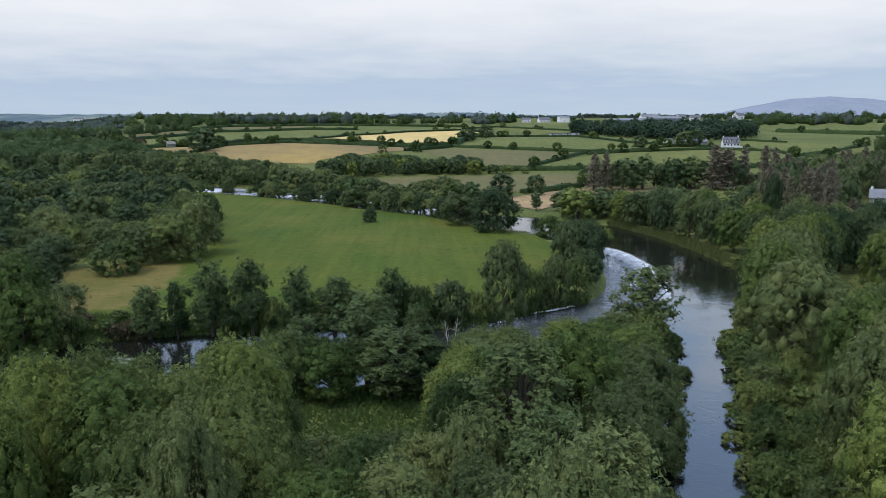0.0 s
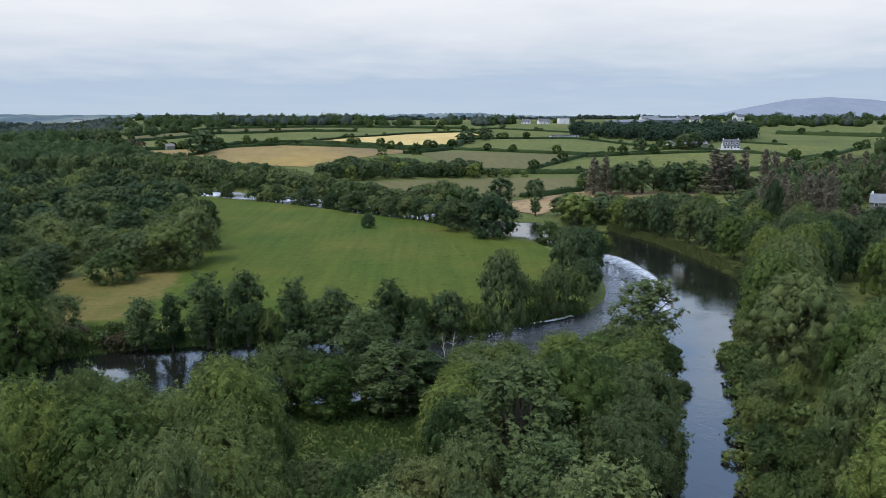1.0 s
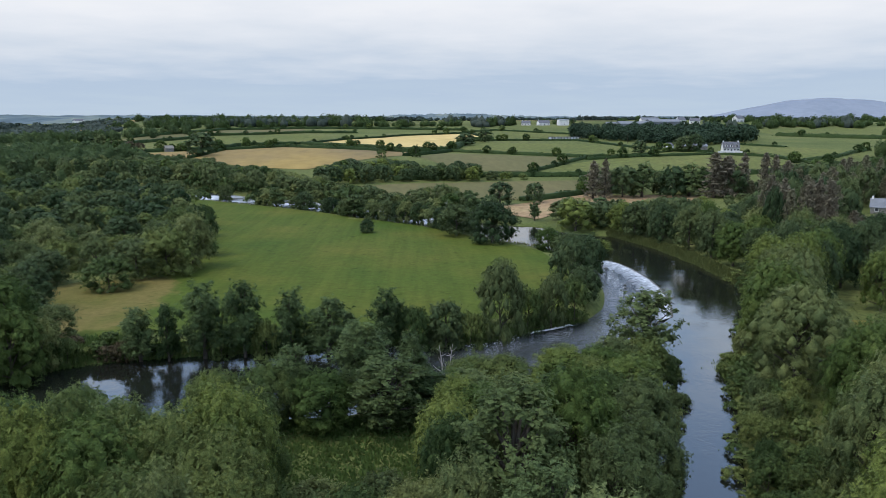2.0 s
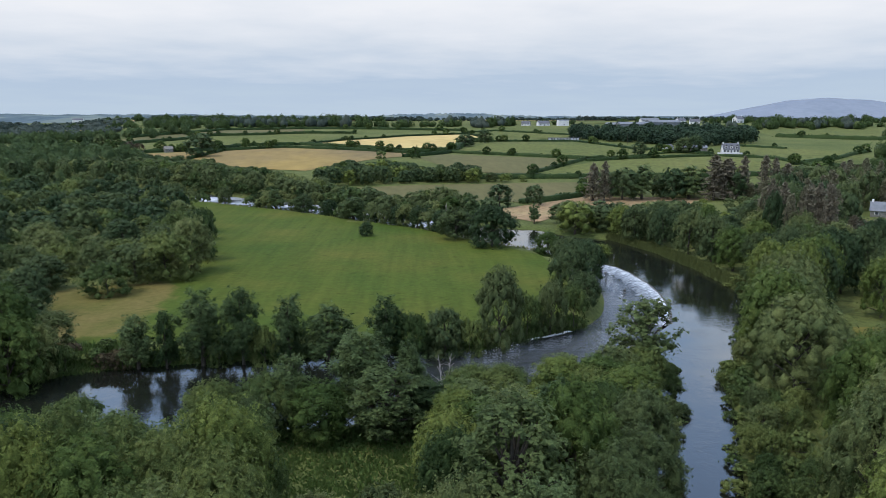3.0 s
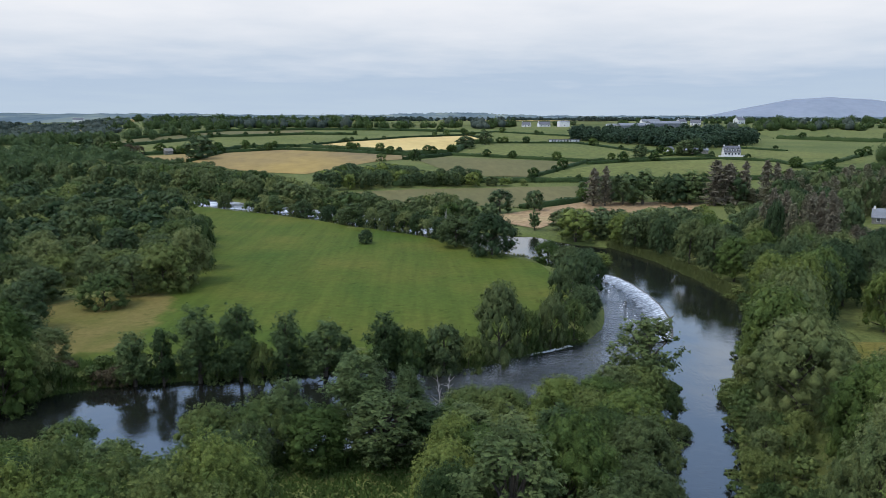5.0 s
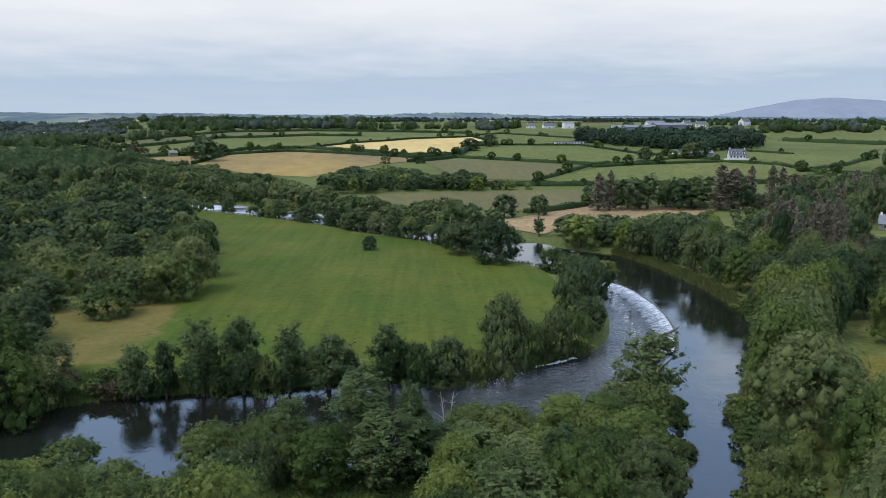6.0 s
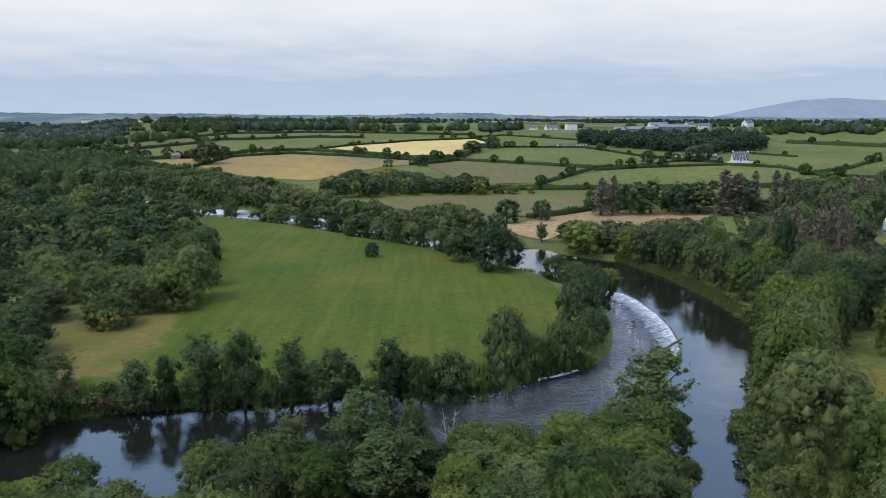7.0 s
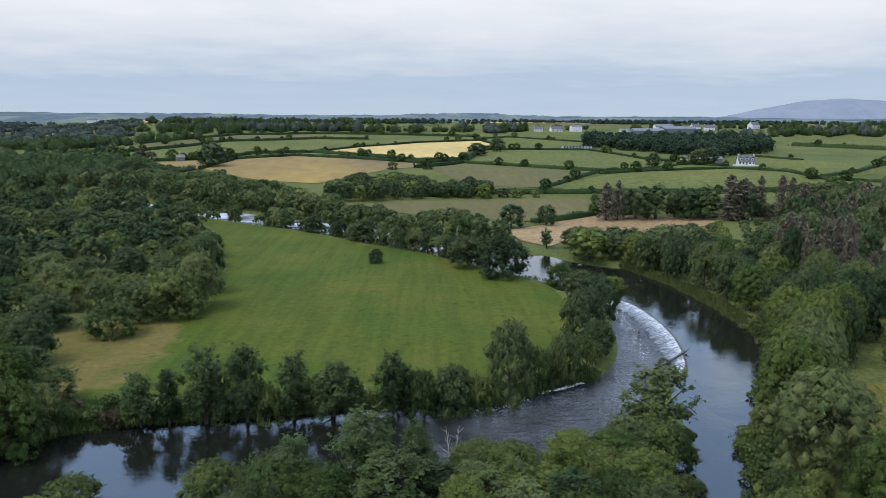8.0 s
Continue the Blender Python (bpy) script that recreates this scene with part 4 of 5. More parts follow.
scatter([(-58, 33), (-80, 68), (-45, 83), (-20, 83), (-5, 84), (8, 89), (20, 94), (30, 103), (38, 112), (40, 108), (36, 100), (31, 89), (25.5, 76), (20, 60), (12, 40), (9, 33)],
        5.6, [("willow", 3), ("shrub", 3), ("broad", 3), ("alder", 1), ("airy", 1)], (9.0, 16.5), (6.2, 9.0), keep_out=[CLEARING], group="wooded tongue of land", edge=0.3, limit=tongue_height)
scatter([(-38, 52), (-12, 44), (-15, 62), (-36, 66)], 5.4, [("elder", 2), ("great", 1), ("broad", 2), ("shrub", 2)], (15.0, 18.5), (8.0, 10.5), group="wooded tongue of land", edge=0.3, limit=lambda x, y: 1.06 * TONGUE(x, y))
# low growth hanging over both sides of the millrace
scatter([(24, 40), (31.5, 60), (37.5, 75), (42.5, 88), (46, 98), (48, 105), (55, 113), (59, 122), (62, 120), (53, 104), (49, 92), (44, 74), (38, 56), (30, 38)],
        2.6, [("shrub", 3), ("willow", 2)], (3.0, 5.0), (3.4, 4.6), group="millrace bank bushes", edge=0.2)
# the far bank of the millrace
scatter([(30, 32), (34, 42), (40, 60), (45, 75), (49, 88), (51, 98), (54, 106), (58, 116), (63, 128), (66, 126), (62, 114), (58, 104), (55, 92), (56, 75), (60, 60), (62, 40), (56, 30)],
        9.2, [("dome", 5), ("great", 3), ("willow", 1)], (10.5, 15.5), (10.0, 13.5), group="millrace bank trees")
scatter([(25.5, 50), (29.5, 61), (35.3, 76), (40.5, 89), (44.5, 98), (45, 104), (52, 112), (56, 122), (60, 128), (68, 143), (71, 154), (71, 162), (73, 162), (73, 150), (66, 136), (60, 124), (55, 112), (47, 100), (45, 88), (40, 74), (34, 58)],
        1.9, [("shrub", 1)], (1.4, 2.8), (2.4, 3.6), group="low waterside bushes", edge=0.1)
scatter([(38.5, 109), (33, 88), (27, 74), (22, 60), (17, 46), (19, 46), (24, 60), (29, 74), (35, 88), (40, 108)],
        2.0, [("shrub", 2), ("willow", 1)], (2.0, 3.8), (2.8, 4.0), group="low waterside bushes", edge=-1.3)
drape("rough_pasture", [(57, 92), (72, 84), (100, 84), (104, 122), (70, 124), (63, 112)], M["dry"], "yellowish rough pasture behind the bank trees", 0.08, 5)
# carr on the meadow's west side
scatter([(-54, 109), (-57, 119), (-68, 134), (-75, 149), (-73, 159), (-60, 164), (-55, 175), (-56, 199), (-68, 249), (-101, 322), (-140, 350), (-200, 372), (-260, 372), (-150, 200), (-105, 110), (-76, 104)],
        9.0, [("willow", 4), ("shrub", 3), ("dome", 1), ("oak", 4)], (6.0, 10.5), (8.0, 11.5), tries=7000, group="willow carr", limit=WESTWOOD)
BEHIND = skyline((0.42, 0.115), (0.5, 0.09), (0.56, 0.07), (0.7, 0.06))
BEND = skyline((0.182, 0.1437), (0.245, 0.1429), (0.307, 0.1424), (0.326, 0.1342), (0.369, 0.1311), (0.389, 0.1391), (0.424, 0.1499), (0.448, 0.1429), (0.487, 0.1168), (0.511, 0.1046), (0.543, 0.0938), (0.59, 0.0873), (0.614, 0.0878), (0.624, 0.1475), (0.718, 0.1448))
# half-dead brown conifers east of the pool
CONIFERS = [(92, 184), (128, 176), (143, 214), (104, 222)]
scatter(CONIFERS, 4.8, [("larch", 4), ("oak", 2)], (13.0, 18.5), (6.5, 8.5), group="brown conifers", limit=BEND)
# woods north of the pool and east of the bend
scatter([(50, 238), (60, 228), (71, 214), (77, 195), (80, 172), (80, 150), (74, 140), (80, 124), (135, 122), (146, 200), (134, 240), (140, 276), (146, 296), (118, 296), (88, 276), (60, 268), (52, 254)],
        8.8, [("oak", 3), ("elder", 3), ("great", 2), ("dome", 1), ("alder", 1)], (9, 14), (8.5, 11.5), tries=7000, group="wood by the bend", limit=lambda x, y: 99 if y < 165 and x < 0.6 * y else max(3.6, 1.15 * BEND(x, y)),
        keep_out=[CONIFERS, [(69, 148), (74.5, 150), (74.5, 178), (71, 204), (64, 228), (58, 224)]])
scatter([(80, 331), (135, 321), (150, 330), (140, 342), (86, 342)], 9.0, [("oak", 2), ("alder", 1)], (8, 12), (7, 10), group="larch belt")
scatter([(148, 190), (136, 240), (142, 276), (150, 300), (138, 318), (150, 330), (215, 330), (240, 300), (205, 235), (170, 180)], 6.8, [("larch", 3), ("oak", 4), ("elder", 2)], (10, 17), (8, 10.5), group="larch wood", tries=6000,
        keep_out=[[(138, 225), (178, 225), (190, 262), (150, 262)]], limit=lambda x, y: BEND(x, y) if y < 250 else BEHIND(x, y))
# between river and the fields to the north
scatter([(-126, 372), (-90, 352), (-50, 322), (-20, 299), (3, 276), (20, 257), (30, 262), (30, 288), (12, 308), (-5, 322), (-45, 350), (-45, 362), (-60, 424), (-93, 438), (-150, 500), (-220, 505), (-260, 480), (-210, 400)],
        7.2, [("oak", 5), ("broad", 1), ("willow", 2), ("alder", 2), ("shrub", 1)], (8, 11.5), (7, 9.5), tries=6000, group="riverside wood", limit=RIVERSIDE)
scatter([(-45, 366), (0, 373), (86, 382), (95, 392), (66, 403), (30, 409), (4, 470), (-20, 488), (-40, 460), (-58, 428)],
        6.5, [("oak", 4), ("broad", 1), ("shrub", 2)], (7, 10), (7, 9.5), group="belt between fields", limit=BELT, keep_out=[[(10, 412), (60, 405), (60, 470), (10, 500)]])
scatter([(-130, 369), (-90, 350), (-50, 320), (-20, 296), (3, 273), (20, 254), (24, 262), (6, 282), (-16, 305), (-46, 330), (-86, 359), (-124, 380)],
        3.6, [("shrub", 3), ("willow", 2)], (3.5, 6), (5, 7.5), group="riverside bushes", tries=5000, edge=-0.8)
# trees on the meadow side of the upper river, with gaps through which the water shows
for line in ([(-104, 326), (-99, 324)], [(-80, 316), (-76, 313)], [(-66, 306), (-52, 297)], [(-46, 292), (-40, 287)], [(-34, 282), (-30, 279)], [(-25, 272), (-12, 259)], [(-9, 256), (4, 244)], [(6, 241), (16, 226)]):
    (ax, ay), (bx, by) = line
    span = math.hypot(bx - ax, by - ay)
    for k in range(max(2, int(span / 4.2))):
        t = (k + rng.uniform(0.2, 0.8)) / max(2, int(span / 4.2))
        x, y = ax + (bx - ax) * t + rng.uniform(-1.5, 0.5), ay + (by - ay) * t + rng.uniform(-1, 1)
        h = rng.uniform(6.0, 9.5)
        plant(str(rng.choice(["oak", "willow", "alder"])), x, y, h, h * rng.uniform(0.75, 0.95), level="mid", group="upper river bank trees")
# dark plantation behind the farmhouse
scatter([(150, 690), (176, 640), (200, 600), (222, 560), (245, 585), (276, 598), (300, 650), (326, 705), (306, 740), (250, 740), (165, 760)],
        8.5, [("dark", 1)], (7, 14.5), (9, 13), group="plantation behind the farmhouse", tries=1500)


# ---- hedges between the fields ----
def hedge(line, height, width, label="dark clipped field hedge", mat="hedge"):
    p = np.array(line, float)
    s = np.r_[0, np.cumsum(np.hypot(*np.diff(p, axis=0).T))]
    total = s[-1]
    n = int(total * 3.2)
    t = rng.uniform(0, total, n)
    x, y = np.interp(t, s, p[:, 0]), np.interp(t, s, p[:, 1])
    h = height * (0.8 + 0.45 * np.array([noise.noise((a * 0.11, b * 0.11, 3)) for a, b in zip(x, y)]))
    ang = rng.uniform(-0.35, math.pi + 0.35, n)
    px = x + np.cos(ang) * width * 0.5 + rng.normal(0, 0.2, n)
    py = y + np.cos(ang) * width * 0.5 * rng.choice([-1, 1], n)
    pz = land(x, y) + h * np.clip(np.sin(ang) * 1.1, 0.05, 1)
    nrm = np.stack([np.cos(ang), -np.abs(np.cos(ang)) * 0.6, np.sin(ang) + 0.2], -1) + rng.normal(0, 0.35, (n, 3))
    v, f = cards(np.stack([px, py, pz], -1), nrm, 1.15, 1.3, rng)
    m = max(2, int(total / 4))
    tt = np.linspace(0, total, m)
    cx, cy = np.interp(tt, s, p[:, 0]), np.interp(tt, s, p[:, 1])
    cz = land(cx, cy)
    core = []
    for k in range(m):
        dx, dy = cx[min(k + 1, m - 1)] - cx[max(k - 1, 0)], cy[min(k + 1, m - 1)] - cy[max(k - 1, 0)]
        l = math.hypot(dx, dy) or 1
        nx, ny = -dy / l * width * 0.4, dx / l * width * 0.4
        hh = height * rng.uniform(0.7, 0.95)
        core += [(cx[k] - nx, cy[k] - ny, cz[k] - 0.3), (cx[k] - nx * 0.8, cy[k] - ny * 0.8, cz[k] + hh), (cx[k] + nx * 0.8, cy[k] + ny * 0.8, cz[k] + hh), (cx[k] + nx, cy[k] + ny, cz[k] - 0.3)]
    cf = [[4 * k + j, 4 * k + j + 1, 4 * k + 4 + j + 1, 4 * k + 4 + j] for k in range(m - 1) for j in range(3)]
    me = mesh_np("hedge", np.concatenate([v, np.array(core)]), np.concatenate([f, np.array(cf) + len(v)]), M[mat])
    return tagged(new("hedge", me), label, "hedge", group="field hedges")


HEDGES = [
    ([(-150, 505), (-145, 580), (-104, 606), (-56, 580), (-4, 540), (28, 552)], 2.6, 3.0),
    ([(-100, 640), (-92, 648), (-59, 708), (-6, 755), (58, 775), (66, 740)], 2.2, 3.0),
    ([(-96, 644), (-41, 596), (-4, 556), (28, 560)], 3.0, 3.5),
    ([(28, 545), (40, 600), (52, 660), (72, 664)], 4.5, 6.0),
    ([(29, 538), (113, 476), (125, 482)], 2.4, 3.0),
    ([(-6, 506), (18, 524), (30, 541)], 2.6, 3.5),
    ([(72, 662), (142, 650), (165, 558), (186, 526), (205, 500)], 2.0, 2.5),
    ([(66, 408), (108, 470), (113, 476)], 2.2, 3.0),
    ([(112, 477), (147, 491), (185, 520), (206, 500)], 1.2, 2.0),
    ([(110, 466), (140, 476), (203, 487), (232, 470), (238, 437), (290, 420)], 2.0, 3.0),
    ([(-10, 380), (40, 392), (96, 392), (170, 392), (235, 410)], 2.8, 4.5),
    ([(46, 312), (62, 320), (80, 334), (87, 378)], 2.6, 3.5),
    ([(250, 575), (262, 560), (276, 540)], 1.8, 5.0),
    ([(230, 440), (272, 464), (300, 490), (320, 510)], 2.4, 3.5),
    ([(343, 690), (395, 628), (460, 636), (520, 640)], 4.0, 7.0),
    ([(-310, 640), (-250, 655), (-206, 780), (-116, 808), (-60, 800)], 3.0, 5.0),
    ([(-200, 565), (-156, 590), (-143, 634), (-100, 644)], 3.0, 4.0),
    ([(-280, 752), (-212, 860), (-125, 876), (-40, 860), (60, 820)], 3.0, 5.0),
    ([(53, 790), (91, 814), (172, 738), (200, 720)], 2.0, 4.0),
]
rows = {}
for line, h, w in HEDGES:
    hedge(line, h, w)
    for (ax, ay), (bx, by) in zip(line, line[1:]):
        for t in rng.uniform(0, 1, int(math.hypot(bx - ax, by - ay) / 22)):
            k = rng.uniform(0.3, 1) ** 1.5
            plant("broad" if k > 0.5 else "shrub", ax + (bx - ax) * t, ay + (by - ay) * t, 3 + 5 * k, 3.5 + 5 * k, joined=rows)
join_far(rows, "")


# ---- far woods and hedgerows, told apart only as bands ----
def far_woods(name, label, spots, size, mat):
    vs, fs, off = [], [], 0
    for x, y, r, h in spots:
        g = rng
        z = at_land(x, y)
        for k in range(3):
            a, q, e = g.uniform(0, 6.28), g.uniform(0, 0.7), h * g.uniform(0.3, 0.55)
            bv, bf = ball((x + r * q * math.cos(a), y + r * q * math.sin(a), z + e * 0.75), (r * g.uniform(0.45, 0.85), r * g.uniform(0.45, 0.85), e), g, 0.25, 4, 6)
            vs.append(bv)
            fs.append(bf + off)
            off += len(bv)
        n = 14
        d = g.normal(size=(n, 3))
        d /= np.linalg.norm(d, axis=1, keepdims=True)
        d[:, 2] = np.abs(d[:, 2]) * 1.0
        p = np.array((x, y, z + h * 0.5)) + d * np.array((r, r, h * 0.52)) * g.uniform(0.7, 1.05, (n, 1))
        v, f = cards(p, d + g.normal(0, 0.4, (n, 3)), size, 1.2, g)
        vs.append(v)
        fs.append(f + off)
        off += len(v)
    me = mesh_np(name, np.concatenate(vs), np.concatenate(fs), M[mat])
    return tagged(new(name, me), label, "woodland", kind="stuff")


def belt_spots(lines, gap, r, h, jitter):
    spots = []
    for line in lines:
        p = np.array(line, float)
        s = np.r_[0, np.cumsum(np.hypot(*np.diff(p, axis=0).T))]
        t = 0
        while t < s[-1]:
            k = rng.uniform(0.35, 1.0)
            spots.append((np.interp(t, s, p[:, 0]) + rng.normal(0, jitter), np.interp(t, s, p[:, 1]) + rng.normal(0, jitter * 2), r[0] + (r[1] - r[0]) * k, h[0] + (h[1] - h[0]) * k * rng.uniform(0.5, 1)))
            t += gap * rng.uniform(0.3, 1.6) * (3 if rng.uniform() < 0.08 else 1)
    return spots


west = []
WEST = [(-150, 376), (-260, 372), (-620, 372), (-620, 520), (-330, 525), (-215, 540), (-205, 508), (-150, 505), (-215, 400)]
for _ in range(4000):
    x, y = rng.uniform(-620, -130), rng.uniform(372, 545)
    if x > -0.68 * y - 40 and inside(WEST, np.array([x]), np.array([y]))[0] and len(west) < 620:
        west.append((x, y, rng.uniform(3.5, 6.5), max(3.0, min(rng.uniform(6, 12), WESTWOOD(x, y) * rng.uniform(0.8, 1)))))
for x, y, r, h in belt_spots([[(-420, 640), (-335, 690), (-296, 740), (-246, 792)], [(-430, 655), (-340, 705), (-300, 755), (-240, 805)]], 7, (4, 6.5), (8, 13), 5):
    west.append((x, y, r, h))
for _ in range(120):
    y = rng.uniform(560, 800)
    west.append((rng.uniform(-0.72, -0.47) * y, y, rng.uniform(4, 7), rng.uniform(5, 9)))
far_woods("woodland_west", "dark mixed woodland on the valley floor", west, 2.4, "alder")

lines = [[(-900, 1000), (-420, 960), (-200, 930), (0, 940)], [(-60, 900), (120, 900), (300, 960)], [(-520, 1300), (-250, 1240), (-50, 1260)], [(-600, 1320), (-330, 1290), (-60, 1300)],
         [(330, 800), (470, 830), (700, 860)], [(420, 640), (560, 690), (700, 720)], [(300, 450), (380, 480), (500, 560), (600, 600)], [(260, 380), (330, 420), (420, 470)], [(230, 330), (300, 380), (400, 420)],
         [(-700, 800), (-420, 740), (-320, 700)], [(380, 960), (620, 1010), (900, 1030)], [(-300, 880), (-180, 900)]]
lines += [[(-330, 1010), (-120, 1000)], [(-340, 1030), (-140, 1025)], [(-300, 1045), (-110, 1040)], [(-240, 985), (-100, 980)], [(405, 825), (470, 835)], [(410, 845), (480, 850)], [(300, 905), (350, 915)]]
far_woods("woodland_ridge", "dark hedgerow trees along the ridge", belt_spots(lines, 9, (3, 7.5), (3, 15), 8), 2.2, "shrub")
# skyline clumps and far hedgerows take the leaf colour with haze mixed in
tall = [[(-245, 955), (-200, 960), (-160, 955)], [(-240, 970), (-165, 970)], [(-130, 945), (-100, 940)]]
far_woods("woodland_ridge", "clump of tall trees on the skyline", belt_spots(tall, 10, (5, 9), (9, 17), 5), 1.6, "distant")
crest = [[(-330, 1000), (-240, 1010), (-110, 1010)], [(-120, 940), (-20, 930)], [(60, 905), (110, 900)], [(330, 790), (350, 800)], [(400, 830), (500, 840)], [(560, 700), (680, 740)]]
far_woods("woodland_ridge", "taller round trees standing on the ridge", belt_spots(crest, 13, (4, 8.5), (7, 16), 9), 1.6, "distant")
spots = []
for _ in range(60):
    y = 1250 * (2.15 / 1.25) ** rng.uniform(0, 1)
    x = rng.uniform(-0.72, 0.72) * y
    ln, a = rng.uniform(40, 300), rng.normal(0, 0.25)
    for t in np.arange(0, ln, 14 * (y / 1500)):
        spots.append((x + t * math.cos(a), y + t * math.sin(a), rng.uniform(3, 7) * (0.7 + y / 4000), rng.uniform(3, 9)))
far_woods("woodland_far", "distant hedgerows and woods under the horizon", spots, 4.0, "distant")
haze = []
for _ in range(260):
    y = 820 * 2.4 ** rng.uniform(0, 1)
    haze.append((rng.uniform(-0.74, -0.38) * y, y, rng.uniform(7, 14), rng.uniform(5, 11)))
far_woods("woodland_far", "woods far down the valley, tinted with haze", haze, 4.0, "hazewood")
# pale fields scattered over the far country
for n in range(46):
    y = 960 * 2.2 ** rng.uniform(0, 1)
    x = rng.uniform(-0.62, 0.62) * y
    w, d, a = rng.uniform(50, 150) * y / 1500, rng.uniform(70, 200), rng.normal(0, 0.2)
    quad = [(x + p * w * math.cos(a) - q * d * math.sin(a), y + p * w * math.sin(a) + q * d * math.cos(a)) for p, q in ((-1, -0.5), (1, -0.5), (0.9, 0.5), (-0.95, 0.5))]
    drape("field_%d" % (n + 14), quad, M[("pasture", "cut", "straw", "pasture", "stubble")[n % 5]], "distant pale field between hedgerows", 0.5, 40)


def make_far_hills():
    """Low country along the horizon, with blue haze in its colour."""
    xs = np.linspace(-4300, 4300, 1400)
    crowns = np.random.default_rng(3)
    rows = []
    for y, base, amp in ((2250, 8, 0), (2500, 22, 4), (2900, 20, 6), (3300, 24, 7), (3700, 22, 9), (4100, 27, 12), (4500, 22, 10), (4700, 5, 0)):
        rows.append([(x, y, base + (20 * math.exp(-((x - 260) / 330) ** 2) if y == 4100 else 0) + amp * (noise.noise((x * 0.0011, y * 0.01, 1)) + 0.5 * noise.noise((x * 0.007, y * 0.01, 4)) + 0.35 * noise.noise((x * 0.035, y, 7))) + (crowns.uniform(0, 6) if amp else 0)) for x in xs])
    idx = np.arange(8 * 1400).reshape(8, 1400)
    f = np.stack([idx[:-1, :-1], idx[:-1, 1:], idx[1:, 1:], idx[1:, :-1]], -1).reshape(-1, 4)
    me = mesh_np("far_hills", np.array(rows).reshape(-1, 3), f, M["hazehills"], True)
    tagged(new("backdrop_far_hills", me), "low wooded country along the horizon, tinted with blue haze", "hills", kind="structure")


make_far_hills()

# ---- the hill on the horizon, blue haze in its colour ----
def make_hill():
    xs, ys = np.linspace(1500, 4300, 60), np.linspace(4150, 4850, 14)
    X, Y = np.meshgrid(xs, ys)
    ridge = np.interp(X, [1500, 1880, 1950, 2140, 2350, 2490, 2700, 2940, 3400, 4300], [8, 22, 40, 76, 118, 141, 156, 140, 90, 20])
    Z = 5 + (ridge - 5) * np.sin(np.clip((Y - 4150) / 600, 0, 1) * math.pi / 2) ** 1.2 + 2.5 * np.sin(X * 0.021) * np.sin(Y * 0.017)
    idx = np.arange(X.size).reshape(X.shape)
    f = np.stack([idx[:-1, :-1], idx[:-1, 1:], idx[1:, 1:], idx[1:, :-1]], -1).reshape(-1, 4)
    me = mesh_np("hill", np.stack([X, Y, Z], -1).reshape(-1, 3), f, M["hazeheath"], True)
    tagged(new("backdrop_hill", me), "long heather hill on the horizon, tinted with blue haze", "hill", kind="structure")


make_hill()


# ---- buildings ----
def box(bm, x0, y0, z0, x1, y1, z1):
    v = [bm.verts.new(p) for p in ((x0, y0, z0), (x1, y0, z0), (x1, y1, z0), (x0, y1, z0), (x0, y0, z1), (x1, y0, z1), (x1, y1, z1), (x0, y1, z1))]
    for q in ((3, 2, 1, 0), (4, 5, 6, 7), (0, 1, 5, 4), (1, 2, 6, 5), (2, 3, 7, 6), (3, 0, 4, 7)):
        bm.faces.new([v[k] for k in q])


def boxed(name, mat, parent, *boxes, label=""):
    bm = bmesh.new()
    for b in boxes:
        box(bm, *b)
    return part(name, bm, mat, parent, label)


def gable_body(w, d, wall, ridge):
    """Walls with gable ends, ridge along x."""
    bm = bmesh.new()
    ring = [(-w / 2, -d / 2), (w / 2, -d / 2), (w / 2, d / 2), (-w / 2, d / 2)]
    lo, hi = [bm.verts.new((x, y, -0.8)) for x, y in ring], [bm.verts.new((x, y, wall)) for x, y in ring]
    tops = [bm.verts.new((-w / 2, 0, ridge)), bm.verts.new((w / 2, 0, ridge))]
    for k in range(4):
        bm.faces.new((lo[k], lo[(k + 1) % 4], hi[(k + 1) % 4], hi[k]))
    bm.faces.new((hi[0], hi[1], tops[1], tops[0]))
    bm.faces.new((hi[2], hi[3], tops[0], tops[1]))
    bm.faces.new((hi[1], hi[2], tops[1]))
    bm.faces.new((hi[3], hi[0], tops[0]))
    return bm


def gable_roof(w, d, wall, ridge, over=0.3, thick=0.16):
    bm = bmesh.new()
    slope = (ridge - wall) / (d / 2)
    for side in (-1, 1):
        y0, z0 = side * (d / 2 + over), wall - slope * over
        pts = [(-w / 2 - over, y0, z0), (w / 2 + over, y0, z0), (w / 2 + over, 0, ridge), (-w / 2 - over, 0, ridge)]
        a = [bm.verts.new((x, y, z + 0.03)) for x, y, z in pts]
        b = [bm.verts.new((x, y, z + 0.03 + thick)) for x, y, z in pts]
        bm.faces.new(b)
        bm.faces.new(a[::-1])
        for k in range(4):
            bm.faces.new((a[k], a[(k + 1) % 4], b[(k + 1) % 4], b[k]))
    bmesh.ops.recalc_face_normals(bm, faces=bm.faces[:])
    return bm


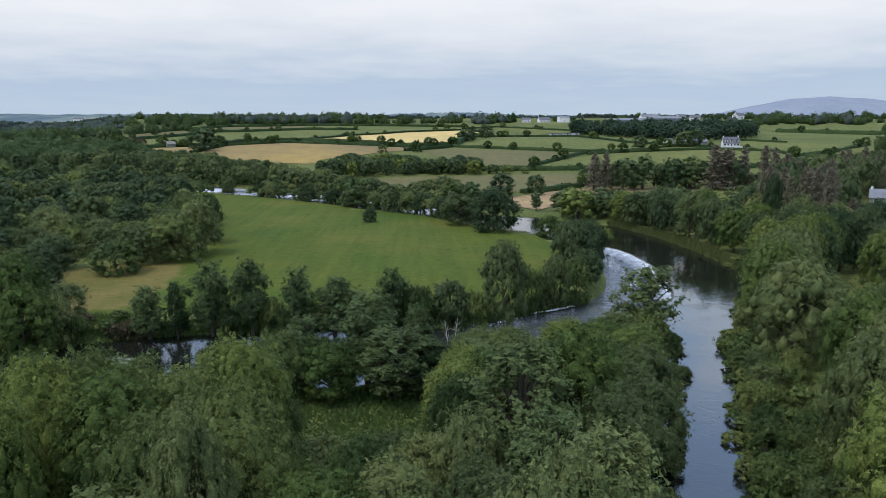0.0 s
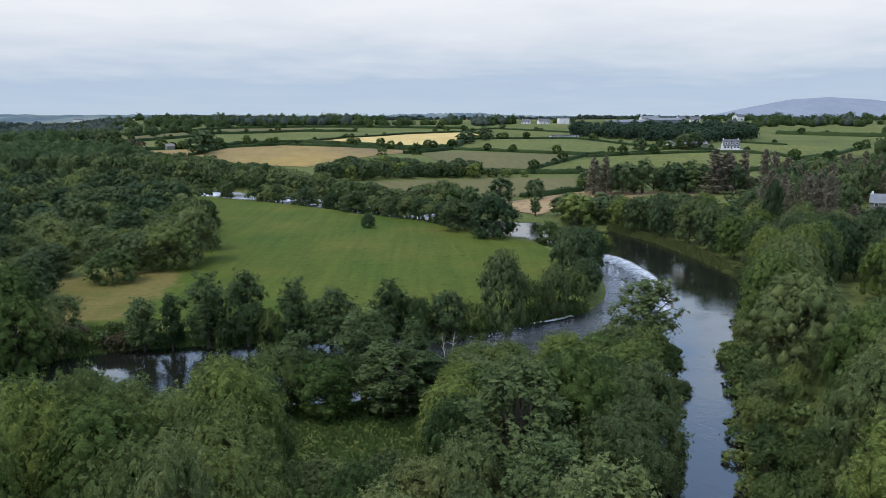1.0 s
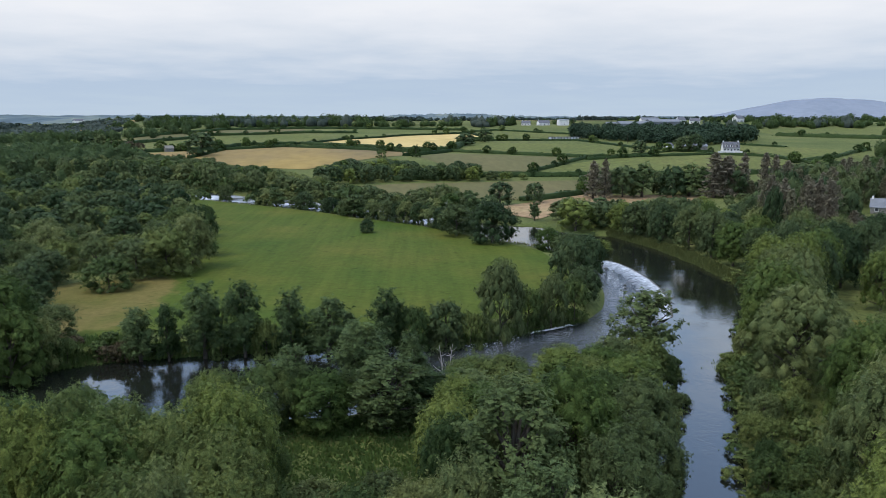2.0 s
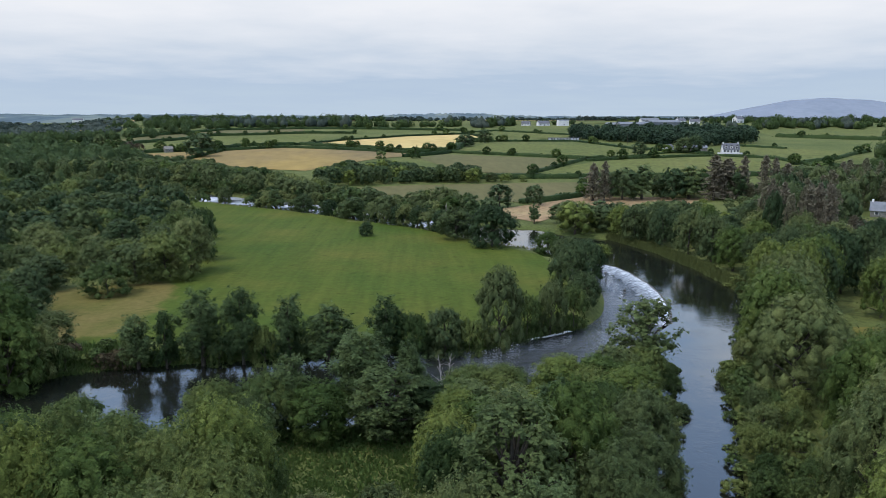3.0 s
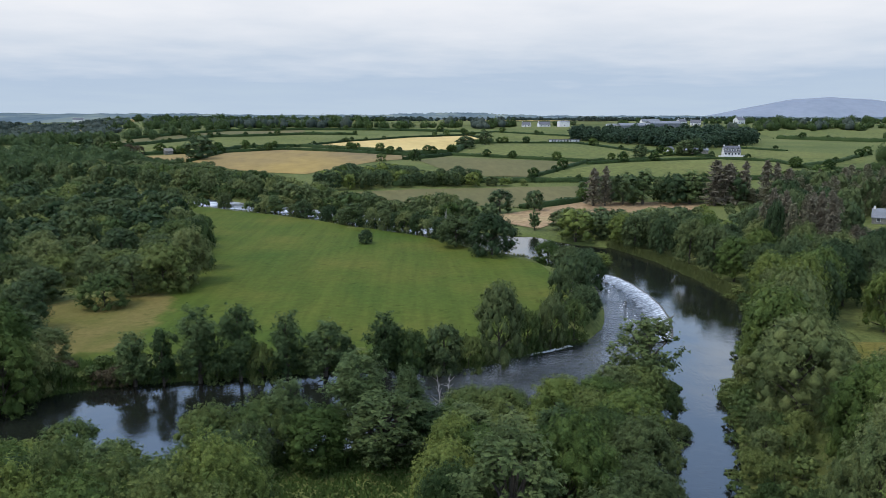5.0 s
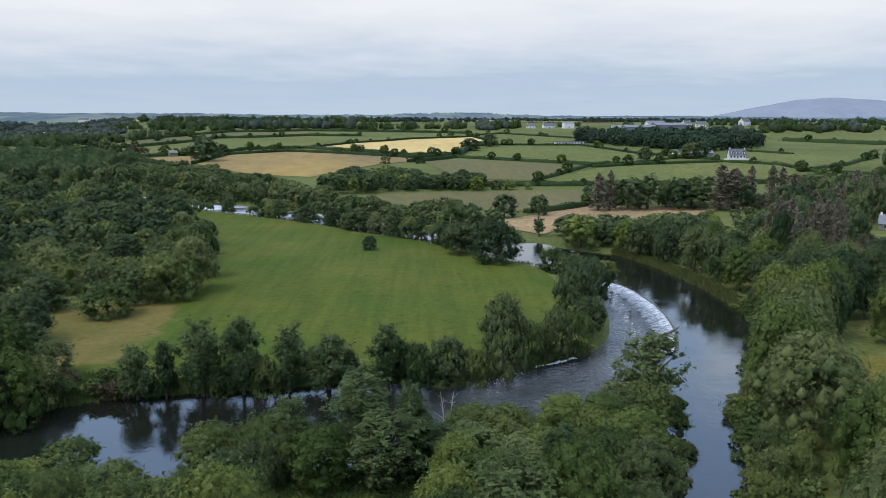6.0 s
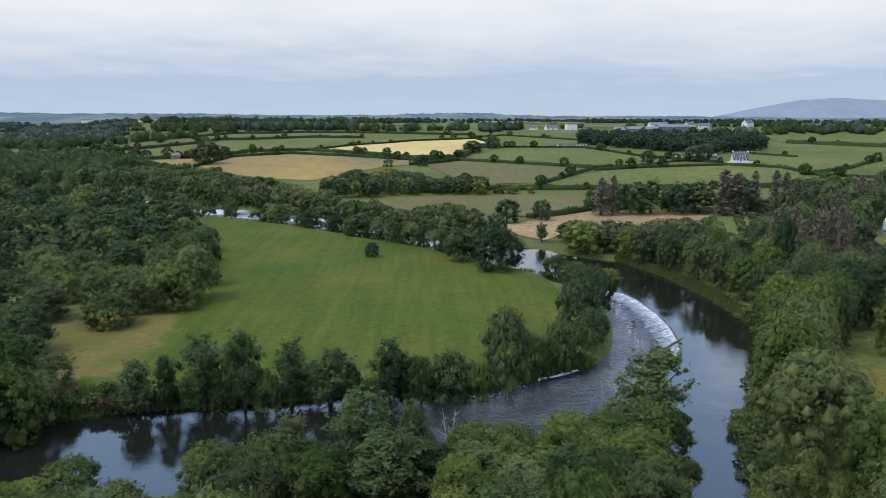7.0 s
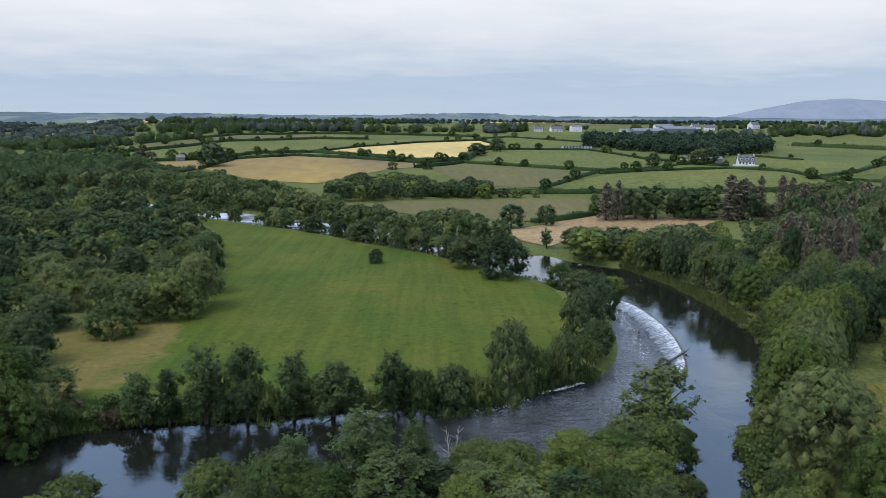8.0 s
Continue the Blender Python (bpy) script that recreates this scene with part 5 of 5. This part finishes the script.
def gabled(name, label, x, y, w, d, wall, ridge, turn, wall_mat, roof_mat, windows=3, chimneys=2, z=None, category="building"):
    root = tagged(new(name), label, category)
    root.matrix_basis = pose(x, y, at_land(x, y) if z is None else z, 0, 0, turn)
    part("wall", gable_body(w, d, wall, ridge), M[wall_mat], root)
    part("roof", gable_roof(w, d, wall, ridge), M[roof_mat], root)
    for k in range(windows):
        cx = -w / 2 + (k + 0.5) * w / windows
        if k == windows // 2 and windows > 1:
            boxed("door", M["slate"], root, (cx - 0.5, -d / 2 - 0.06, 0.0, cx + 0.5, -d / 2 + 0.05, 2.05))
        else:
            win = boxed("window", M["render"], root, (cx - 0.65, -d / 2 - 0.05, 0.8, cx + 0.65, -d / 2 + 0.05, 2.1))
            boxed("pane", M["glass"], win, (cx - 0.55, -d / 2 - 0.07, 0.9, cx + 0.55, -d / 2 - 0.052, 2.0))
    for k in range(chimneys):
        cx = (-1, 1)[k] * (w / 2 - 0.5)
        boxed("chimney", M["render"], root, (cx - 0.35, -0.35, ridge - 0.5, cx + 0.35, 0.35, ridge + 0.9))
    return root


def farmhouse():
    root = gabled("farmhouse", "white farmhouse with slate roof and three dormers", 222, 512, 11.0, 6.6, 2.7, 6.6, -8, "render", "slate", 5, 2, category="house")
    for cx in (-3.6, 0.0, 3.6):
        bm = bmesh.new()
        box(bm, cx - 0.8, -3.0, 3.0, cx + 0.8, -0.9, 4.8)
        dormer = part("dormer", bm, M["render"], root)
        boxed("pane", M["glass"], dormer, (cx - 0.5, -3.06, 3.4, cx + 0.5, -3.002, 4.5))
        bm = gable_roof(2.2, 1.8, 4.8, 5.7, 0.15, 0.1)
        bmesh.ops.transform(bm, matrix=Matrix.Translation((cx, -1.85, 0)) @ Matrix.Rotation(radians(90), 4, "Z"), verts=bm.verts[:])
        part("dormer_roof", bm, M["slate"], root)
    wall = tagged(new("garden_wall"), "low white garden wall before the farmhouse", "wall")
    wall.matrix_basis = pose(219, 503, at_land(219, 503), 0, 0, -8)
    boxed("coping", M["render"], wall, (-9, -0.2, -0.4, 9, 0.2, 1.0))


farmhouse()
gabled("long_shed", "long low grey-roofed shed beside the farmhouse", 203, 528, 16, 7, 2.8, 4.4, -5, "stone", "sheet", 1, 0)
gabled("outhouse", "small white gabled outhouse among trees", 186, 535, 7, 5, 2.8, 4.8, 40, "render", "slate", 1, 0)
gabled("white_shed", "tall white shed on the ridge", 181, 894, 12, 12, 6.0, 7.0, 4, "render", "sheet", 1, 0)
gabled("bungalow", "white bungalow on the ridge", 158, 898, 14, 8, 3.0, 6.0, 12, "render", "slate", 3, 1, category="house")
gabled("bungalow", "pale bungalow beside the white shed", 138, 905, 10, 7, 2.8, 5.5, -20, "render", "slate", 3, 1, category="house")
gabled("farm_shed", "wide grey farm shed on the ridge", 250, 838, 36, 16, 4.5, 7.0, 5, "sheet", "sheet", 1, 0)
gabled("farm_shed", "grey farm shed with pale doors", 228, 846, 14, 12, 4.2, 6.0, -6, "render", "sheet", 2, 0)
gabled("farm_shed", "long pale-roofed farm shed", 292, 862, 38, 16, 4.8, 7.4, 8, "sheet", "sheet", 1, 0)
gabled("farm_shed", "low sunlit pale farm shed", 286, 894, 22, 10, 5.5, 8.0, 4, "render", "sheet", 2, 0)
gabled("house_on_ridge", "white house with dark roof on the ridge", 322, 888, 11, 8, 5.0, 8.0, 25, "render", "slate", 3, 2, category="house")
gabled("house_on_ridge", "pale house half hidden by trees", 346, 905, 12, 8, 3.2, 6.4, -15, "render", "slate", 3, 2, category="house")
gabled("house_on_ridge", "white gabled house before the hazy hill", 420, 950, 14, 8, 5.0, 8.4, 30, "render", "slate", 3, 2, category="house")
gabled("row_of_sheds", "low pale sheds in a row on the rise", 640, 900, 46, 9, 3.2, 5.0, 0, "render", "sheet", 5, 0)
gabled("stone_barn", "small roofless-looking grey stone barn", -184, 571, 6, 4.5, 2.6, 4.4, 35, "stone", "stone", 1, 0)
gabled("pale_house", "large pale house far down the valley", -870, 1990, 26, 12, 9, 13, 10, "render", "slate", 5, 2, category="house")
gabled("cottage", "pale-walled cottage with a grey slate roof", 166.5, 250, 12, 6.5, 2.3, 5.0, -33, "stone", "sheet", 3, 1, category="house")
drape("lawn", [(147, 232), (179, 232), (179, 247), (151, 247)], M["pasture"], "mown pale lawn before the cottage", 0.12, 4)


def stable_row():
    root = tagged(new("stable_row"), "long low dark shed with white bays", "shed")
    root.matrix_basis = pose(136, 664, at_land(136, 664), 0, 0, 3)
    boxed("back_wall", M["slate"], root, (-14, 1.4, -0.4, 14, 1.8, 2.6))
    boxed("roof", M["slate"], root, (-14.3, -1.9, 2.6, 14.3, 2.0, 2.85))
    rnd = random.Random(2)
    for k in range(10):
        cx = -12.8 + k * 2.8
        boxed("bay", M["render"], root, (cx - rnd.uniform(0.5, 1.0), -1.6, -0.4, cx + rnd.uniform(0.5, 0.9), 1.3, 2.4))


stable_row()


# ---- bare trees, the stranded log, stones ----
def bare_tree(name, label, x, y, height, stems, seed, mat="deadwood"):
    g = np.random.default_rng(seed)
    root = tagged(new(name), label, "tree")
    root.matrix_basis = pose(x, y, at_land(x, y))
    for s in range(stems):
        ox, oy = g.normal(0, 0.5, 2) if s else (0, 0)
        h = height * (1 if s == 0 else g.uniform(0.75, 0.95))
        bend = g.normal(0, 0.3, 2)
        spine = [(ox + bend[0] * k * k, oy + bend[1] * k * k, -0.3 + (h + 0.3) * k) for k in np.linspace(0, 1, 6)]
        v, f = tube(spine, np.linspace(0.15, 0.03, 6), 5)
        stem = part("trunk", mesh_np("trunk", v, f, M[mat], True), None, root)
        for b in range(16):
            k = g.uniform(0.35, 0.95)
            p = Vector((ox + bend[0] * k * k, oy + bend[1] * k * k, h * k))
            a, l = g.uniform(0, 6.28), g.uniform(0.8, 1.9) * (1.15 - k * 0.7)
            tip = p + Vector((math.cos(a) * l, math.sin(a) * l, l * g.uniform(0.3, 0.9)))
            v, f = tube([p, p.lerp(tip, 0.5) + Vector((0, 0, -0.08)), tip], (0.05, 0.03, 0.014), 4)
            part("branch", mesh_np("branch", v, f, M[mat], True), None, stem)


bare_tree("bare_tree", "pale bare dead tree with two stems", 4.6, 94.5, 8.8, 2, 3)
bare_tree("bare_tree", "pale bare snag among green bank trees", 32.2, 145.0, 8.6, 1, 5)
bare_tree("bare_tree", "thin bare tree in the riverside scrub", 12, 256, 9.5, 2, 11)


def stranded_log():
    root = tagged(new("stranded_log"), "dark tree trunk stranded across the weir", "log")
    v, f = tube([(41.5, 133.6, -0.3), (45, 137, 0.05), (48.5, 140.3, 0.3), (52.3, 143.8, 0.75)], (0.32, 0.3, 0.26, 0.2), 8)
    part("trunk", mesh_np("trunk", v, f, M["weirstone"], True), None, root)
    for k, (p, q) in enumerate((((44, 136, 0.0), (43.2, 137.6, 1.1)), ((47, 138.9, 0.2), (46.4, 140.6, 0.9)), ((52.1, 143.6, 0.7), (53.1, 144.2, 1.3)))):
        v, f = tube([p, q], (0.1, 0.04), 5)
        part("branch", mesh_np("branch", v, f, M["weirstone"], True), None, root)


stranded_log()
plant("shrub", 46.4, 139.3, 1.3, 2.6, "small bush caught on the stranded log", z=-0.5)


def stones(spots):
    rnd = random.Random(9)
    for x, y, r, z in spots:
        bm = bmesh.new()
        bmesh.ops.create_icosphere(bm, subdivisions=2, radius=r)
        for v in bm.verts:
            v.co *= 1 + 0.3 * noise.noise(v.co * (1.6 / r) + Vector((x, y, 0)))
            v.co.z *= 0.6
        ob = part("river_stone", bm, M["weirstone"], None, smooth=True)
        ob.matrix_basis = pose(x, y, z, 0, 0, rnd.uniform(0, 360))
        tagged(ob, "dark wet stone standing in the shallow water", "stone", "stones by the weir")


stones([(46.4, 182.2, 0.7, -0.2), (47.2, 180.6, 0.5, -0.3), (46.0, 179.2, 0.6, -0.35), (48.0, 178.4, 0.4, -0.25), (45.2, 176.0, 0.5, -0.4), (47.6, 160.5, 0.35, -0.35), (46.9, 158, 0.3, -0.4)])


# ---- broken white water along the shallows ----
def riffle(name, label, line, spread, count, size):
    p = np.array(line, float)
    s = np.r_[0, np.cumsum(np.hypot(*np.diff(p, axis=0).T))]
    vs, fs = [], []
    for k in range(count):
        t = rng.uniform(0, s[-1])
        x, y = np.interp(t, s, p[:, 0]) + rng.normal(0, spread), np.interp(t, s, p[:, 1]) + rng.normal(0, spread)
        l, w = size * rng.uniform(0.5, 1.8), size * rng.uniform(0.12, 0.4)
        a = rng.normal(0.5, 0.35)
        base = len(vs)
        for j in range(6):
            b = j * math.pi / 3
            u, q = l * math.cos(b) * rng.uniform(0.7, 1.2), w * math.sin(b) * rng.uniform(0.7, 1.2)
            vs.append((x + u * math.cos(a) - q * math.sin(a), y + u * math.sin(a) + q * math.cos(a), -0.43))
        vs.append((x, y, -0.43 + 0.06))
        for j in range(6):
            fs.append((base + j, base + (j + 1) % 6, base + 6))
    me = mesh_np(name, vs, fs, M["froth"], True)
    tagged(new(name, me), label, "white water", kind="stuff")


riffle("white_riffle", "thick white froth along the shallow bank", [(20.5, 125), (24, 126.3), (28.5, 129.5)], 0.25, 120, 0.42)
riffle("white_riffle", "scattered froth over the stony shallows", [(9, 117), (14, 118.6), (18, 122.5)], 0.7, 130, 0.11)
riffle("white_riffle", "streaks of froth below the weir", [(47, 176), (46.5, 165), (45.5, 152), (43, 139)], 0.9, 28, 0.2)


# ---- reeds, verge and rough grass ----
def blades(name, label, poly, count, height, width, mat, cat, dry=None, line=None, spread=1.0):
    if line is None:
        lo, hi = np.min(poly, 0), np.max(poly, 0)
        pts = rng.uniform(lo, hi, (count * 5, 2))
        pts = pts[inside(poly, pts[:, 0], pts[:, 1])][:count]
    else:
        p = np.array(line, float)
        s = np.r_[0, np.cumsum(np.hypot(*np.diff(p, axis=0).T))]
        t = rng.uniform(0, s[-1], count)
        pts = np.stack([np.interp(t, s, p[:, 0]), np.interp(t, s, p[:, 1])], -1) + rng.normal(0, spread, (count, 2))
    n = len(pts)
    z = np.maximum(land(pts[:, 0], pts[:, 1]), -0.5) - 0.1
    a = rng.uniform(0, 6.28, n)
    h = height * rng.uniform(0.5, 1.2, n) * (0.75 + 0.5 * np.array([noise.noise((x * 0.3, y * 0.3, 0)) + 0.5 for x, y in pts]))
    u = np.stack([np.cos(a), np.sin(a), 0 * a], -1) * width
    lean = np.stack([rng.normal(0, 0.25, n), rng.normal(0, 0.25, n), 1 + 0 * a], -1) * h[:, None]
    b = np.stack([pts[:, 0], pts[:, 1], z], -1)
    v = np.stack([b - u, b + u, b + lean + u * 0.3, b + lean - u * 0.3], 1).reshape(-1, 3)
    me = mesh_np(name, v, np.arange(4 * n).reshape(n, 4), M[mat])
    tagged(new(name, me), label, cat, kind="stuff")


blades("reeds", "yellow-green reeds fringing the outer bank", [(60, 225), (67.5, 202), (70.2, 175), (70.2, 154), (66, 141), (69.5, 139), (73.8, 154), (73.9, 177), (70.8, 204), (63, 228)], 9000, 0.9, 0.18, "reed", "reeds")
blades("reeds", "green reeds growing out into the millrace", [(43.5, 104.8), (42.4, 103.4), (44, 99), (46, 96), (50, 104), (52, 112), (47, 108)], 1800, 0.8, 0.14, "grass", "reeds")
scatter([(-75, 98), (-60, 103), (-54, 109), (-46, 113), (-46, 115.5), (-55, 112.5), (-62, 106), (-75, 102)], 2.4, [("shrub", 2), ("rust", 1)], (1.4, 2.6), (2.6, 3.8), group="low waterside bushes", edge=0.2)
blades("rough_grass", "tall rank grass on the west bank", [(-80, 96), (-60, 103), (-53, 109.5), (-46, 112.5), (-46, 116), (-56, 114), (-64, 107), (-80, 101)], 9000, 1.1, 0.18, "grass", "grass")
blades("reeds", "green reeds along the millrace", None, 2200, 0.7, 0.14, "grass", "reeds", line=[(25, 50), (29, 61), (34.8, 76), (40, 89), (43.4, 99)], spread=0.6)
blades("rough_grass", "rank green grass in the clearing", [(-30, 60), (-28, 80), (-12, 84), (2, 84), (8, 78), (6, 62), (-8, 58)], 18000, 0.42, 0.2, "grass", "grass")
blades("rough_grass", "rank grass along the meadow bank", None, 9000, 0.6, 0.16, "grass", "grass", line=[(-60, 103.5), (-53, 109.5), (-46, 112.5), (-35, 114.5), (-16, 117.5), (-9, 119.5), (11, 119.5), (21, 126.5), (31, 132.5)], spread=0.7)
blades("rough_grass", "tall grass along the upper river", None, 4000, 1.0, 0.3, "reed", "grass", line=[(36, 206), (29, 214), (17, 229), (1, 251), (-19, 267), (-33, 283), (-52, 299), (-84, 322)], spread=1.0)


# ---- roadside poles by the farm ----
def utility_pole(x, y, h):
    root = tagged(new("utility_pole"), "thin dark wooden utility pole among hedges", "pole", "farm utility poles")
    root.matrix_basis = pose(x, y, at_land(x, y))
    v, f = tube([(0, 0, -0.4), (0, 0, h * 0.5), (0, 0, h)], (0.16, 0.14, 0.11), 8)
    part("pole", mesh_np("pole", v, f, M["bark"], True), None, root)
    boxed("crossarm", M["bark"], root, (-0.8, -0.06, h - 0.7, 0.8, 0.06, h - 0.55))


for x, y, h in ((206, 548, 8.5), (176, 604, 8.5), (196, 905, 9.0), (92, 915, 9.0)):
    utility_pole(x, y, h)
